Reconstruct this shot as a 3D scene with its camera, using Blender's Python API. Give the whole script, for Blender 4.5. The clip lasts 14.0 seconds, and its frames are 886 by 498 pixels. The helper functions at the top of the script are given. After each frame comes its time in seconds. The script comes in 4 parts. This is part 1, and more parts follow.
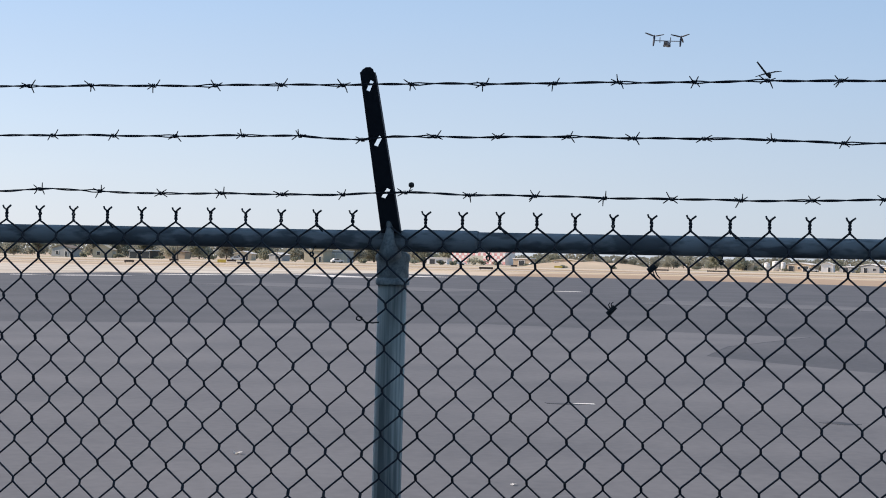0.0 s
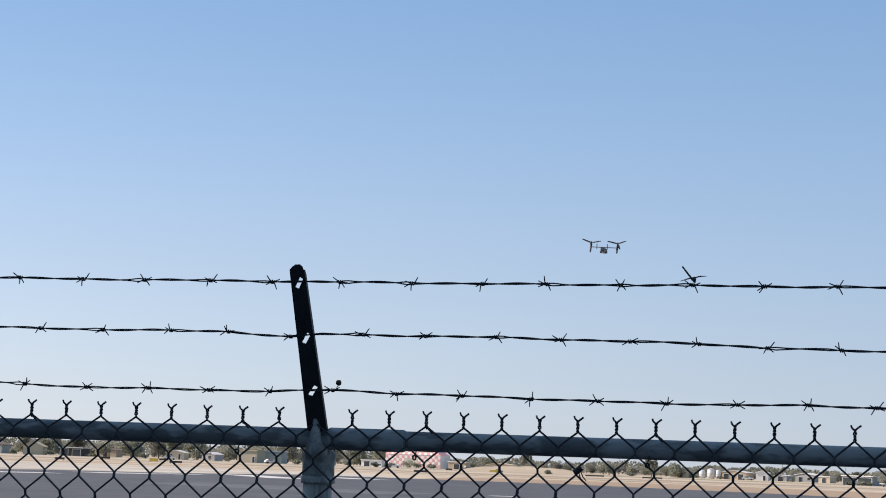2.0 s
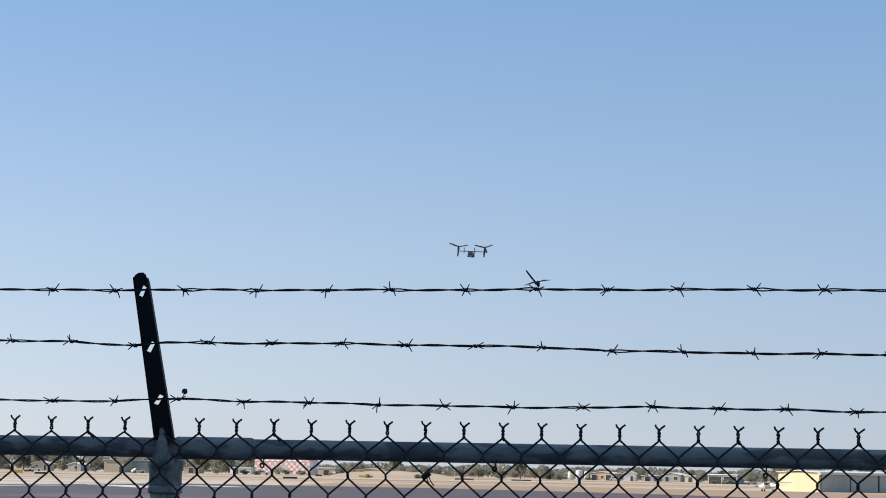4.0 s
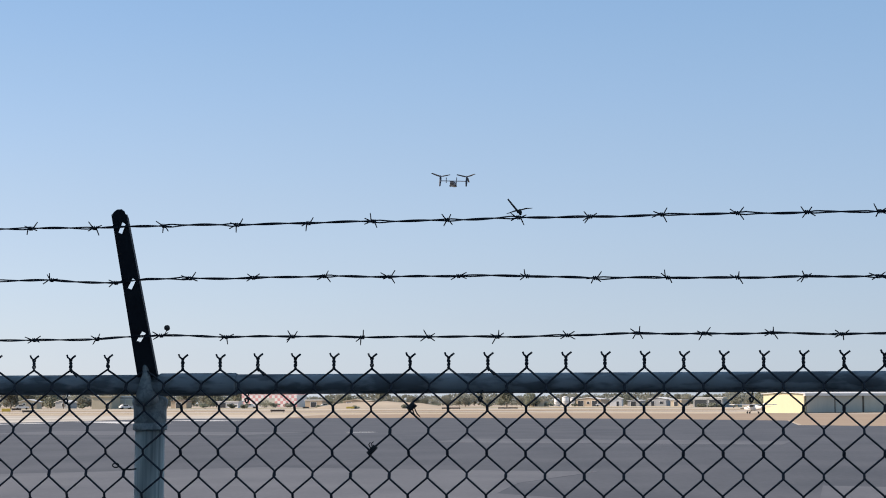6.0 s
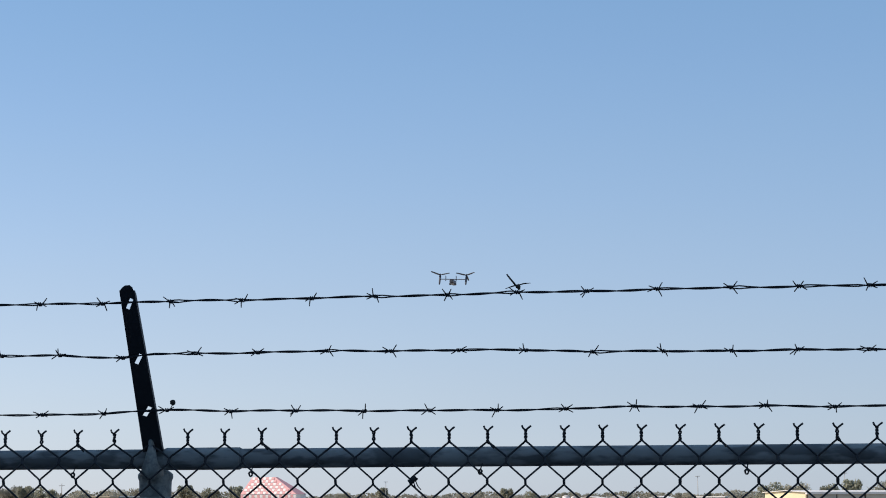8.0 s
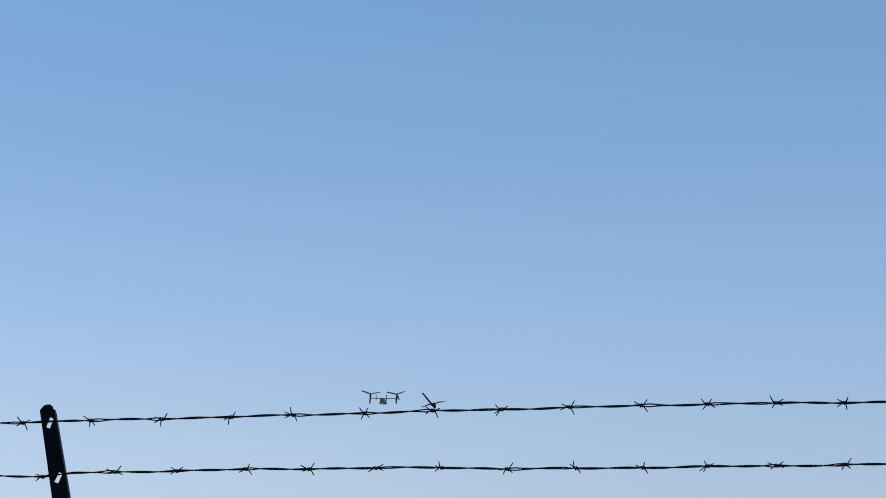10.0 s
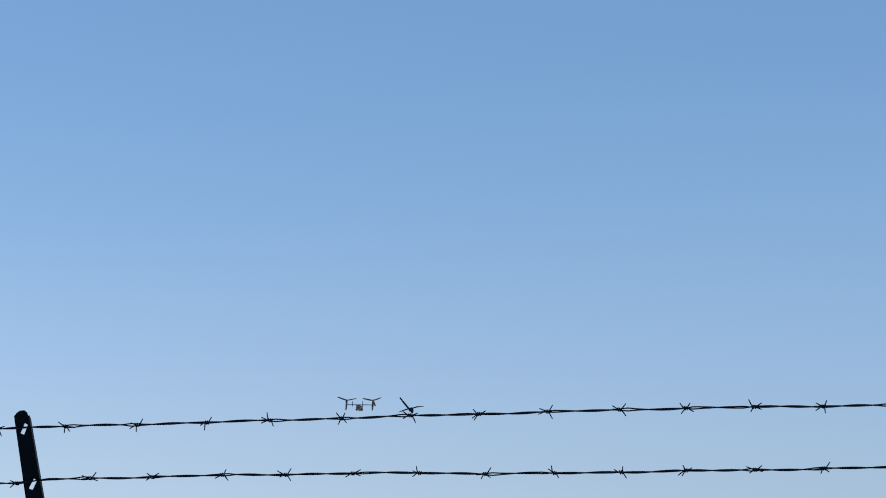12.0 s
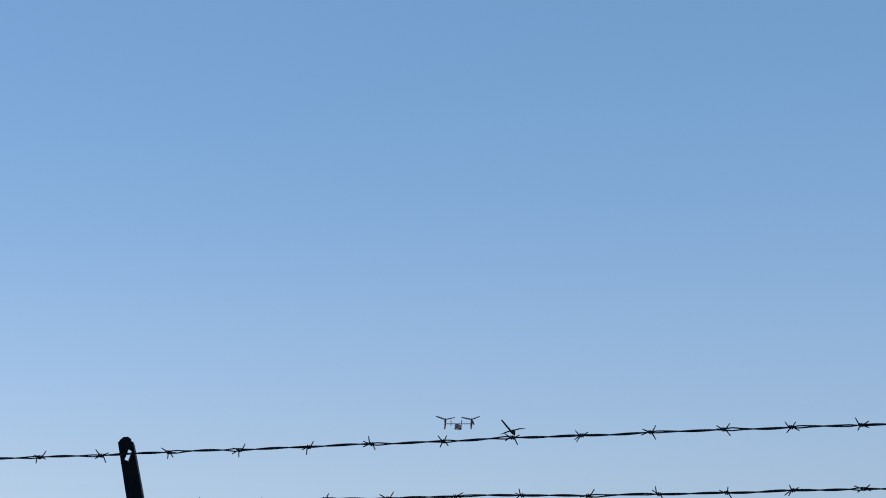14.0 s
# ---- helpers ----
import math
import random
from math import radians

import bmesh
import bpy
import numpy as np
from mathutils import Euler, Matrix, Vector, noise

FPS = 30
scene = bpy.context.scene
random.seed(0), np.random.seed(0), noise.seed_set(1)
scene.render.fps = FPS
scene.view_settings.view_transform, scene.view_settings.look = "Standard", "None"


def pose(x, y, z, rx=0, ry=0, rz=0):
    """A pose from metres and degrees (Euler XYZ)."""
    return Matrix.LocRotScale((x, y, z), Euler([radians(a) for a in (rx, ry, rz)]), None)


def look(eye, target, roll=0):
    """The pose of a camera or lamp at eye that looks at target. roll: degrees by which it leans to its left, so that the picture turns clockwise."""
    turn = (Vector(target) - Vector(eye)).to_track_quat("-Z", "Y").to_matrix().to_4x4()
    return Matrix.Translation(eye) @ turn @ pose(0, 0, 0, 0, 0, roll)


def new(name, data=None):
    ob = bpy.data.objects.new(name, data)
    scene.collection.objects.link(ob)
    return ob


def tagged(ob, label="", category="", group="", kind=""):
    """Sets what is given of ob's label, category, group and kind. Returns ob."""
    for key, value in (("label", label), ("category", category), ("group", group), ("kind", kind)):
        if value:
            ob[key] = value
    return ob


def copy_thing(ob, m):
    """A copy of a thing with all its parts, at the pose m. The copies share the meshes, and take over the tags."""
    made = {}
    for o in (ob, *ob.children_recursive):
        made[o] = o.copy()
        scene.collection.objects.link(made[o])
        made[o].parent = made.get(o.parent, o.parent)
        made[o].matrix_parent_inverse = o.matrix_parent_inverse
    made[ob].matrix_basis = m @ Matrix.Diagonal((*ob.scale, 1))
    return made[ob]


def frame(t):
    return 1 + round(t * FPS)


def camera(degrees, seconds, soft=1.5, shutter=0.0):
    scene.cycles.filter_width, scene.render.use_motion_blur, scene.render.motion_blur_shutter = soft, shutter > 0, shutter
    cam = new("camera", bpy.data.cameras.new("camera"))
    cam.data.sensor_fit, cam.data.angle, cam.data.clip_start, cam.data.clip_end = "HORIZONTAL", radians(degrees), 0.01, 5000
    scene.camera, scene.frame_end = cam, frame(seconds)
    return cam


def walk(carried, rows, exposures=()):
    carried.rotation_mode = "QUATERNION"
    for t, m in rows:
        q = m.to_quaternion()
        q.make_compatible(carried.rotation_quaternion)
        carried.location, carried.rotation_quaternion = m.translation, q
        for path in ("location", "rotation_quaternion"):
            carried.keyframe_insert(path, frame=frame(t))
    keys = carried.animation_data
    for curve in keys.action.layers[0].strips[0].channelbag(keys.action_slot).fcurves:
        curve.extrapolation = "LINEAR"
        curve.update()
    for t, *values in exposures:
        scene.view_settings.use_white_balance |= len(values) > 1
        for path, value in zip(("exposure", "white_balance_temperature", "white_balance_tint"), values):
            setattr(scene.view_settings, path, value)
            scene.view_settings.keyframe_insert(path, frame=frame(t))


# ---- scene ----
cam = camera(26.5, 14.0, soft=1.0)
PATH = [
    (0, (0.873, -3.473, 2.015), (0.439, -1.521, 2.026), 1.2),
    (0.5, (0.868, -3.475, 2.012), (0.456, -1.52, 2.095), 1.82),
    (1, (0.88, -3.468, 2.007), (0.485, -1.515, 2.178), 2.36),
    (1.5, (0.882, -3.48, 2.007), (0.499, -1.529, 2.222), 2.38),
    (2, (0.891, -3.478, 2.009), (0.519, -1.526, 2.236), 2.1),
    (2.5, (0.888, -3.486, 2.006), (0.546, -1.53, 2.24), 1.92),
    (3, (0.905, -3.468, 2.018), (0.603, -1.506, 2.263), 1.55),
    (3.5, (0.921, -3.474, 2.018), (0.663, -1.506, 2.266), 1.27),
    (4, (0.93, -3.47, 2.012), (0.697, -1.498, 2.248), 1.07),
    (4.2, (0.925, -3.469, 2.007), (0.704, -1.495, 2.239), 0.97),
    (6.3, (0.93, -3.446, 2.015), (0.716, -1.464, 2.174), -0.3),
    (6.5, (0.924, -3.447, 2.014), (0.716, -1.465, 2.176), -0.2),
    (7, (0.938, -3.438, 2.014), (0.729, -1.457, 2.195), 0.4),
    (7.5, (0.929, -3.449, 1.996), (0.718, -1.472, 2.215), 0.7),
    (7.7, (0.938, -3.472, 1.979), (0.7213, -1.4983, 2.2194), 0.39),
    (8, (0.936, -3.519, 1.966), (0.723, -1.549, 2.232), -0.3),
    (8.2, (0.934, -3.56, 1.982), (0.7263, -1.5904, 2.2594), -0.81),
    (8.5, (0.963, -3.587, 1.953), (0.754, -1.626, 2.286), -1.3),
    (9, (0.968, -3.586, 1.953), (0.79, -1.629, 2.328), -1.3),
    (9.2, (0.975, -3.591, 1.953), (0.8066, -1.6351, 2.3377), -1.11),
    (11.3, (0.952, -3.584, 1.964), (0.8426, -1.6254, 2.3565), -0.63),
    (11.5, (0.96, -3.585, 1.962), (0.849, -1.627, 2.355), -0.7),
    (12, (0.964, -3.572, 1.956), (0.853, -1.615, 2.352), -0.9),
    (12.5, (0.966, -3.566, 1.956), (0.848, -1.612, 2.367), -1.0),
    (13, (0.97, -3.563, 1.959), (0.832, -1.614, 2.382), -1.0),
    (13.5, (0.965, -3.559, 1.963), (0.797, -1.613, 2.39), -1.1),
    (14, (0.958, -3.561, 1.964), (0.746, -1.617, 2.381), -1.2),
]
walk(cam, [(t, look(eye, target, roll)) for t, eye, target, roll in PATH],
     [(0.0, 0.51, 7230, 18), (1.0, 0.39, 7230, 18), (2.0, 0.42, 7230, 18), (4.0, 0.4, 7230, 17), (6.5, 0.45, 7230, 17), (7.5, 0.42, 7200, 17), (8.5, 0.35, 7050, 16), (9.0, 0.35, 7000, 16), (12.5, 0.31, 6800, 14), (14.0, 0.28, 6800, 14)])

# ---- light ----
SUN_AZ, SUN_EL = radians(264.0), radians(38.0)
TO_SUN = Vector((math.sin(SUN_AZ) * math.cos(SUN_EL), math.cos(SUN_AZ) * math.cos(SUN_EL), math.sin(SUN_EL)))
world = bpy.data.worlds.new("sky")
scene.world = world
world.use_nodes = True
wn = world.node_tree.nodes
sky = wn.new("ShaderNodeTexSky")
sky.sky_type = "NISHITA"
sky.sun_disc = False
sky.sun_elevation, sky.sun_rotation = SUN_EL, SUN_AZ
sky.air_density, sky.dust_density, sky.ozone_density = 0.85, 0.4, 6.0
sky.altitude = 350
SKY = 0.133
# thin haze over the clear sky, paler and denser towards the horizon
wl = world.node_tree.links
way, height = wn.new("ShaderNodeTexCoord"), wn.new("ShaderNodeSeparateXYZ")
rise, dense = wn.new("ShaderNodeMapRange"), wn.new("ShaderNodeMapRange")
rise.inputs["From Max"].default_value = 0.33
rise.interpolation_type = "SMOOTHSTEP"
rise.inputs["From Min"].default_value = -0.03
dense.inputs["To Min"].default_value, dense.inputs["To Max"].default_value = 0.8, 0.42
tone, haze = wn.new("ShaderNodeMix"), wn.new("ShaderNodeMix")
tone.data_type = haze.data_type = "RGBA"
tone.inputs[7].default_value = (1.1, 2.6, 4.15, 1)
wl.new(way.outputs["Generated"], height.inputs[0])
wl.new(height.outputs["Z"], rise.inputs["Value"])
wl.new(rise.outputs[0], dense.inputs["Value"])
wl.new(rise.outputs[0], tone.inputs[0])
# faint streaks of thin high cloud in the haze
flat, wisps, streaks = wn.new("ShaderNodeVectorMath"), wn.new("ShaderNodeTexNoise"), wn.new("ShaderNodeMath")
flat.operation, flat.inputs[1].default_value = "MULTIPLY", (2.2, 2.2, 13)
wisps.inputs["Scale"].default_value, wisps.inputs["Detail"].default_value = 1.6, 5
streaks.operation, streaks.inputs[1].default_value = "MULTIPLY_ADD", 0.16
wl.new(way.outputs["Generated"], flat.inputs[0]), wl.new(flat.outputs[0], wisps.inputs["Vector"])
lower = wn.new("ShaderNodeMath")
lower.operation, lower.inputs[1].default_value = "SUBTRACT", 0.08
wl.new(dense.outputs[0], lower.inputs[0])
wl.new(wisps.outputs["Fac"], streaks.inputs[0]), wl.new(lower.outputs[0], streaks.inputs[2])
wl.new(streaks.outputs[0], haze.inputs[0])
wl.new(sky.outputs[0], haze.inputs[6])
wl.new(tone.outputs[2], haze.inputs[7])
wl.new(haze.outputs[2], wn["Background"].inputs["Color"])
# the hazy air scatters more and warmer light on the sun's side of the sky
toward, glow = wn.new("ShaderNodeVectorMath"), wn.new("ShaderNodeMapRange")
toward.operation = "DOT_PRODUCT"
toward.inputs[1].default_value = (math.sin(SUN_AZ), math.cos(SUN_AZ), 0)
glow.inputs["From Min"].default_value, glow.inputs["From Max"].default_value = -1, 1
glow.inputs["To Min"].default_value, glow.inputs["To Max"].default_value = SKY * 0.6, SKY * 1.4
wl.new(way.outputs["Generated"], toward.inputs[0])
high, fade = wn.new("ShaderNodeMath"), wn.new("ShaderNodeMath")
high.operation, high.inputs[1].default_value, high.inputs[2].default_value = "MULTIPLY_ADD", -0.85, 1.0
fade.operation = "MULTIPLY"
wl.new(rise.outputs[0], high.inputs[0])
wl.new(toward.outputs["Value"], fade.inputs[0]), wl.new(high.outputs[0], fade.inputs[1])
wl.new(fade.outputs[0], glow.inputs["Value"])
wl.new(glow.outputs[0], wn["Background"].inputs["Strength"])
turn, low_tone = wn.new("ShaderNodeMapRange"), wn.new("ShaderNodeMix")
turn.inputs["From Min"].default_value, turn.inputs["From Max"].default_value = -0.4, 0.4
low_tone.data_type = "RGBA"
low_tone.inputs[6].default_value, low_tone.inputs[7].default_value = (2.45, 3.3, 4.4, 1), (3.0, 3.5, 4.1, 1)
wl.new(toward.outputs["Value"], turn.inputs["Value"])
wl.new(turn.outputs[0], low_tone.inputs[0])
wl.new(low_tone.outputs[2], tone.inputs[6])
sun = new("sun", bpy.data.lights.new("sun", "SUN"))
sun.data.energy, sun.data.angle, sun.data.color = 4.2, radians(0.53), (1.0, 0.93, 0.83)
sun.matrix_world = look(TO_SUN * 200, (0, 0, 0))


# ---- materials ----
def material(name, base, other=None, rough=0.8, metal=0.0, grain=30.0, patch=1.5, relief=0.2, depth=0.002, stretch=(1, 1, 1), vary=0.0, mix=0.5, edge=0.18, translucent=0.0):
    """Two colours mixed by a coarse and a fine noise, with fine relief; vary shifts the value per object."""
    m = bpy.data.materials.new(name)
    m.use_nodes = True
    n, l = m.node_tree.nodes, m.node_tree.links
    bsdf = n["Principled BSDF"]
    other = other or tuple(c * 0.7 for c in base)
    co = n.new("ShaderNodeTexCoord")
    mp = n.new("ShaderNodeMapping")
    mp.inputs["Scale"].default_value = stretch
    l.new(co.outputs["Object"], mp.inputs["Vector"])
    big, fine = n.new("ShaderNodeTexNoise"), n.new("ShaderNodeTexNoise")
    big.inputs["Scale"].default_value, big.inputs["Detail"].default_value = patch, 6
    fine.inputs["Scale"].default_value, fine.inputs["Detail"].default_value = grain, 4
    for t in (big, fine):
        l.new(mp.outputs[0], t.inputs["Vector"])
    add = n.new("ShaderNodeMix")
    add.inputs[0].default_value = 0.35
    l.new(big.outputs["Fac"], add.inputs[2]), l.new(fine.outputs["Fac"], add.inputs[3])
    ramp = n.new("ShaderNodeValToRGB")
    ramp.color_ramp.elements[0].position, ramp.color_ramp.elements[1].position = mix - edge, mix + edge
    ramp.color_ramp.elements[0].color, ramp.color_ramp.elements[1].color = (*other, 1), (*base, 1)
    l.new(add.outputs[0], ramp.inputs[0])
    colour = ramp.outputs[0]
    if vary:
        info, hsv, rng = n.new("ShaderNodeObjectInfo"), n.new("ShaderNodeHueSaturation"), n.new("ShaderNodeMapRange")
        rng.inputs["To Min"].default_value, rng.inputs["To Max"].default_value = 1 - vary, 1 + vary
        l.new(info.outputs["Random"], rng.inputs["Value"])
        l.new(rng.outputs[0], hsv.inputs["Value"]), l.new(colour, hsv.inputs["Color"])
        colour = hsv.outputs[0]
    l.new(colour, bsdf.inputs["Base Color"])
    rr = n.new("ShaderNodeMapRange")
    rr.inputs["To Min"].default_value, rr.inputs["To Max"].default_value = max(rough - 0.1, 0.05), min(rough + 0.1, 1)
    l.new(big.outputs["Fac"], rr.inputs["Value"]), l.new(rr.outputs[0], bsdf.inputs["Roughness"])
    bsdf.inputs["Metallic"].default_value = metal
    bump = n.new("ShaderNodeBump")
    bump.inputs["Strength"].default_value, bump.inputs["Distance"].default_value = relief, depth
    l.new(fine.outputs["Fac"], bump.inputs["Height"]), l.new(bump.outputs[0], bsdf.inputs["Normal"])
    if translucent:
        thin, both = n.new("ShaderNodeBsdfTranslucent"), n.new("ShaderNodeMixShader")
        both.inputs[0].default_value = translucent
        l.new(colour, thin.inputs["Color"])
        l.new(bsdf.outputs[0], both.inputs[1]), l.new(thin.outputs[0], both.inputs[2])
        l.new(both.outputs[0], n["Material Output"].inputs["Surface"])
    return m


ASPHALT = material("asphalt", (0.082, 0.085, 0.094), (0.05, 0.053, 0.06), 0.9, grain=7, patch=0.3, relief=0.3, depth=0.004, stretch=(0.8, 0.5, 1), edge=0.12)
SEALED = material("sealed asphalt", (0.1225, 0.125, 0.133), (0.086, 0.0885, 0.096), 0.9, grain=9, patch=0.45, depth=0.004, stretch=(0.8, 0.6, 1), edge=0.13)
CONCRETE = material("pale concrete", (0.52, 0.475, 0.4), (0.38, 0.33, 0.265), 0.9, grain=0.6, patch=0.04, stretch=(0.5, 1.0, 1), edge=0.08)
DIRT = material("dry grass and bare earth", (0.53, 0.435, 0.325), (0.34, 0.265, 0.19), 1.0, grain=0.04, patch=0.014, relief=0.4, depth=0.05, stretch=(0.5, 1.0, 1), edge=0.06)
RED_EARTH = material("reddish bare earth", (0.37, 0.275, 0.185), (0.29, 0.2, 0.13), 1.0, grain=1.5, patch=0.06, relief=0.4, depth=0.04, stretch=(0.4, 1.6, 1))
STRAW = material("straw-coloured dry grass", (0.55, 0.45, 0.3), (0.44, 0.35, 0.23), 1.0, grain=0.5, patch=0.03, stretch=(0.3, 1.5, 1))
BROWN_GRASS = material("brown scrubby grass", (0.36, 0.265, 0.165), (0.26, 0.185, 0.115), 1.0, grain=0.5, patch=0.03, stretch=(0.3, 1.5, 1))
OLIVE_GRASS = material("olive scrub grass", (0.3, 0.275, 0.165), (0.23, 0.205, 0.125), 1.0, grain=0.5, patch=0.03, stretch=(0.3, 1.5, 1))
PAINT_LINE = material("worn white line paint", (0.72, 0.7, 0.66), (0.45, 0.44, 0.42), 0.8, grain=6, patch=0.6)
TAR_SHADOW = material("dark tar and painted shadow", (0.05, 0.05, 0.052), (0.03, 0.03, 0.032), 0.7, grain=20, patch=3)
GALV = material("weathered galvanised steel", (0.55, 0.53, 0.45), (0.16, 0.155, 0.135), 0.72, 0.06, grain=90, patch=24, relief=0.12, depth=0.0006, stretch=(1, 1, 0.04), edge=0.06)
RAIL_GALV = material("dull galvanised rail", (0.31, 0.31, 0.3), (0.13, 0.132, 0.13), 0.72, 0.06, grain=60, patch=26, relief=0.25, depth=0.0008, stretch=(0.3, 1, 1), edge=0.04)
CAST = material("cast steel cap", (0.42, 0.43, 0.4), (0.22, 0.23, 0.215), 0.75, 0.05, grain=200, patch=35, relief=0.3, depth=0.0008, edge=0.08)
ARM_STEEL = material("dark pressed steel", (0.05, 0.052, 0.058), (0.032, 0.034, 0.04), 0.55, 0.4, grain=150, patch=16, relief=0.15, depth=0.0005)
MESH_WIRE = material("weathered dark wire", (0.052, 0.054, 0.06), (0.03, 0.031, 0.034), 0.6, 0.4, grain=300, patch=30, relief=0.2, depth=0.0003, vary=0.25)
BARB_WIRE = material("dark barbed wire", (0.038, 0.039, 0.046), (0.022, 0.022, 0.026), 0.65, 0.4, grain=350, patch=25, relief=0.3, depth=0.0004)
BLACK = material("black plastic", (0.02, 0.02, 0.02), (0.012, 0.012, 0.012), 0.6, grain=90, patch=8)
DRY_STEM = material("dark dry plant", (0.06, 0.05, 0.04), (0.035, 0.03, 0.025), 0.9, grain=200, patch=30)
# Hull colours shifted to blue to mimic haze at that distance.
HAZE_GREY_HULL = material("grey aircraft paint blued for haze", (0.09, 0.13, 0.19), (0.07, 0.1, 0.15), 0.6, grain=3, patch=0.4, relief=0.05)
HAZE_DARK_HULL = material("dark grey aircraft paint blued for haze", (0.026, 0.036, 0.058), (0.02, 0.027, 0.044), 0.6, grain=3, patch=0.4, relief=0.05)
WHITE = material("white paint", (0.78, 0.77, 0.74), (0.66, 0.65, 0.62), 0.7, grain=3, patch=0.35)
CREAM = material("cream painted metal cladding", (0.74, 0.66, 0.43), (0.66, 0.58, 0.37), 0.7, grain=3, patch=0.3, stretch=(2, 2, 0.4))
TAUPE = material("grey-green painted metal doors", (0.5, 0.49, 0.42), (0.42, 0.41, 0.35), 0.7, grain=3, patch=0.3, stretch=(2, 2, 0.4))
BEIGE = material("beige stucco", (0.55, 0.47, 0.35), (0.46, 0.39, 0.29), 0.9, grain=2, patch=0.25)
TAN = material("tan stucco", (0.5, 0.4, 0.29), (0.41, 0.32, 0.23), 0.9, grain=2, patch=0.25)
GREY_WALL = material("grey metal cladding", (0.36, 0.37, 0.37), (0.28, 0.29, 0.29), 0.7, grain=2, patch=0.25)
ROOF_PALE = material("pale roof sheeting", (0.7, 0.69, 0.66), (0.58, 0.57, 0.55), 0.6, grain=2, patch=0.25)
ROOF_BROWN = material("brown shingle roof", (0.2, 0.16, 0.13), (0.14, 0.11, 0.09), 0.9, grain=3, patch=0.4)
RED = material("pale red warning paint", (0.7, 0.37, 0.36), (0.62, 0.31, 0.31), 0.7, grain=2, patch=0.4)
SHADE_GLASS = material("dark window glass and painted bay shade", (0.05, 0.055, 0.06), (0.03, 0.035, 0.04), 0.2, grain=2, patch=0.4, relief=0.02)
# Far foliage: base colours paled to mimic the haze in between.
HAZE_LEAF = material("olive foliage paled by painted haze", (0.31, 0.32, 0.25), (0.24, 0.25, 0.19), 0.9, grain=1.2, patch=0.3, vary=0.25, translucent=0.55)
HAZE_LEAF_GREY = material("grey-green foliage paled by painted haze", (0.34, 0.34, 0.28), (0.27, 0.27, 0.22), 0.9, grain=1.2, patch=0.3, vary=0.25, translucent=0.55)
BARK = material("grey-brown bark", (0.16, 0.125, 0.095), (0.09, 0.07, 0.055), 0.95, grain=8, patch=1.2)
YELLOW = material("yellow paint", (0.72, 0.5, 0.08), (0.6, 0.42, 0.07), 0.6, grain=3, patch=0.5)
RUBBER = material("black rubber", (0.025, 0.025, 0.025), (0.018, 0.018, 0.018), 0.9, grain=8, patch=1)
DARK_METAL = material("dark metal and painted shade", (0.09, 0.065, 0.05), (0.05, 0.04, 0.035), 0.85, grain=4, patch=0.6)
STUCCO_GREY = material("grey painted blockwork", (0.42, 0.41, 0.39), (0.34, 0.33, 0.31), 0.9, grain=3, patch=0.3)


# ---- building blocks ----
def part(name, bm, mat, parent=None, label=""):
    """Links a bmesh as one mesh object under a thing or part."""
    me = bpy.data.meshes.new(name)
    bm.to_mesh(me)
    bm.free()
    me.materials.append(mat)
    ob = new(name, me)
    if parent:
        ob.parent = parent
    return tagged(ob, label)


def shared(name, me, parent, m=None):
    ob = new(name, me)
    ob.parent = parent
    if m is not None:
        ob.matrix_basis = m
    return ob


def thing(name, m, label, category, group="", kind=""):
    ob = new(name)
    ob.matrix_basis = m
    ob.empty_display_size = 0.2
    return tagged(ob, label, category, group, kind)


def box(bm, x0, x1, y0, y1, z0, z1, bevel=0.0):
    r = bmesh.ops.create_cube(bm, size=1, matrix=Matrix.LocRotScale(((x0 + x1) / 2, (y0 + y1) / 2, (z0 + z1) / 2), None, (x1 - x0, y1 - y0, z1 - z0)))
    if bevel:
        edges = list({e for v in r["verts"] for e in v.link_edges})
        bmesh.ops.bevel(bm, geom=edges, offset=bevel, segments=1, affect="EDGES")
    return bm


def tube(bm, pts, radii, sides=6, caps=True):
    """A round tube along points; radii: one number, or one a point."""
    pts = [Vector(p) for p in pts]
    radii = radii if hasattr(radii, "__len__") else [radii] * len(pts)
    rings, up = [], None
    for i, p in enumerate(pts):
        d = (pts[min(i + 1, len(pts) - 1)] - pts[max(i - 1, 0)]).normalized()
        if up is None:
            up = d.orthogonal().normalized()
        up = (up - d * up.dot(d)).normalized()
        side = d.cross(up)
        rings.append([bm.verts.new(p + radii[i] * (math.cos(a) * up + math.sin(a) * side)) for a in (2 * math.pi * k / sides for k in range(sides))])
    for a, b in zip(rings, rings[1:]):
        for k in range(sides):
            bm.faces.new((a[k], a[(k + 1) % sides], b[(k + 1) % sides], b[k])).smooth = True
    if caps:
        bm.faces.new(rings[0][::-1]), bm.faces.new(rings[-1])
    return bm


def lathe(bm, profile, sides=24, m=Matrix()):
    """A turned body round z from (radius, height) pairs."""
    rings = [[bm.verts.new(m @ Vector((r * math.cos(a), r * math.sin(a), z))) for a in (2 * math.pi * k / sides for k in range(sides))] for r, z in profile]
    for a, b in zip(rings, rings[1:]):
        for k in range(sides):
            bm.faces.new((a[k], a[(k + 1) % sides], b[(k + 1) % sides], b[k])).smooth = True
    bm.faces.new(rings[0][::-1]), bm.faces.new(rings[-1])
    return bm


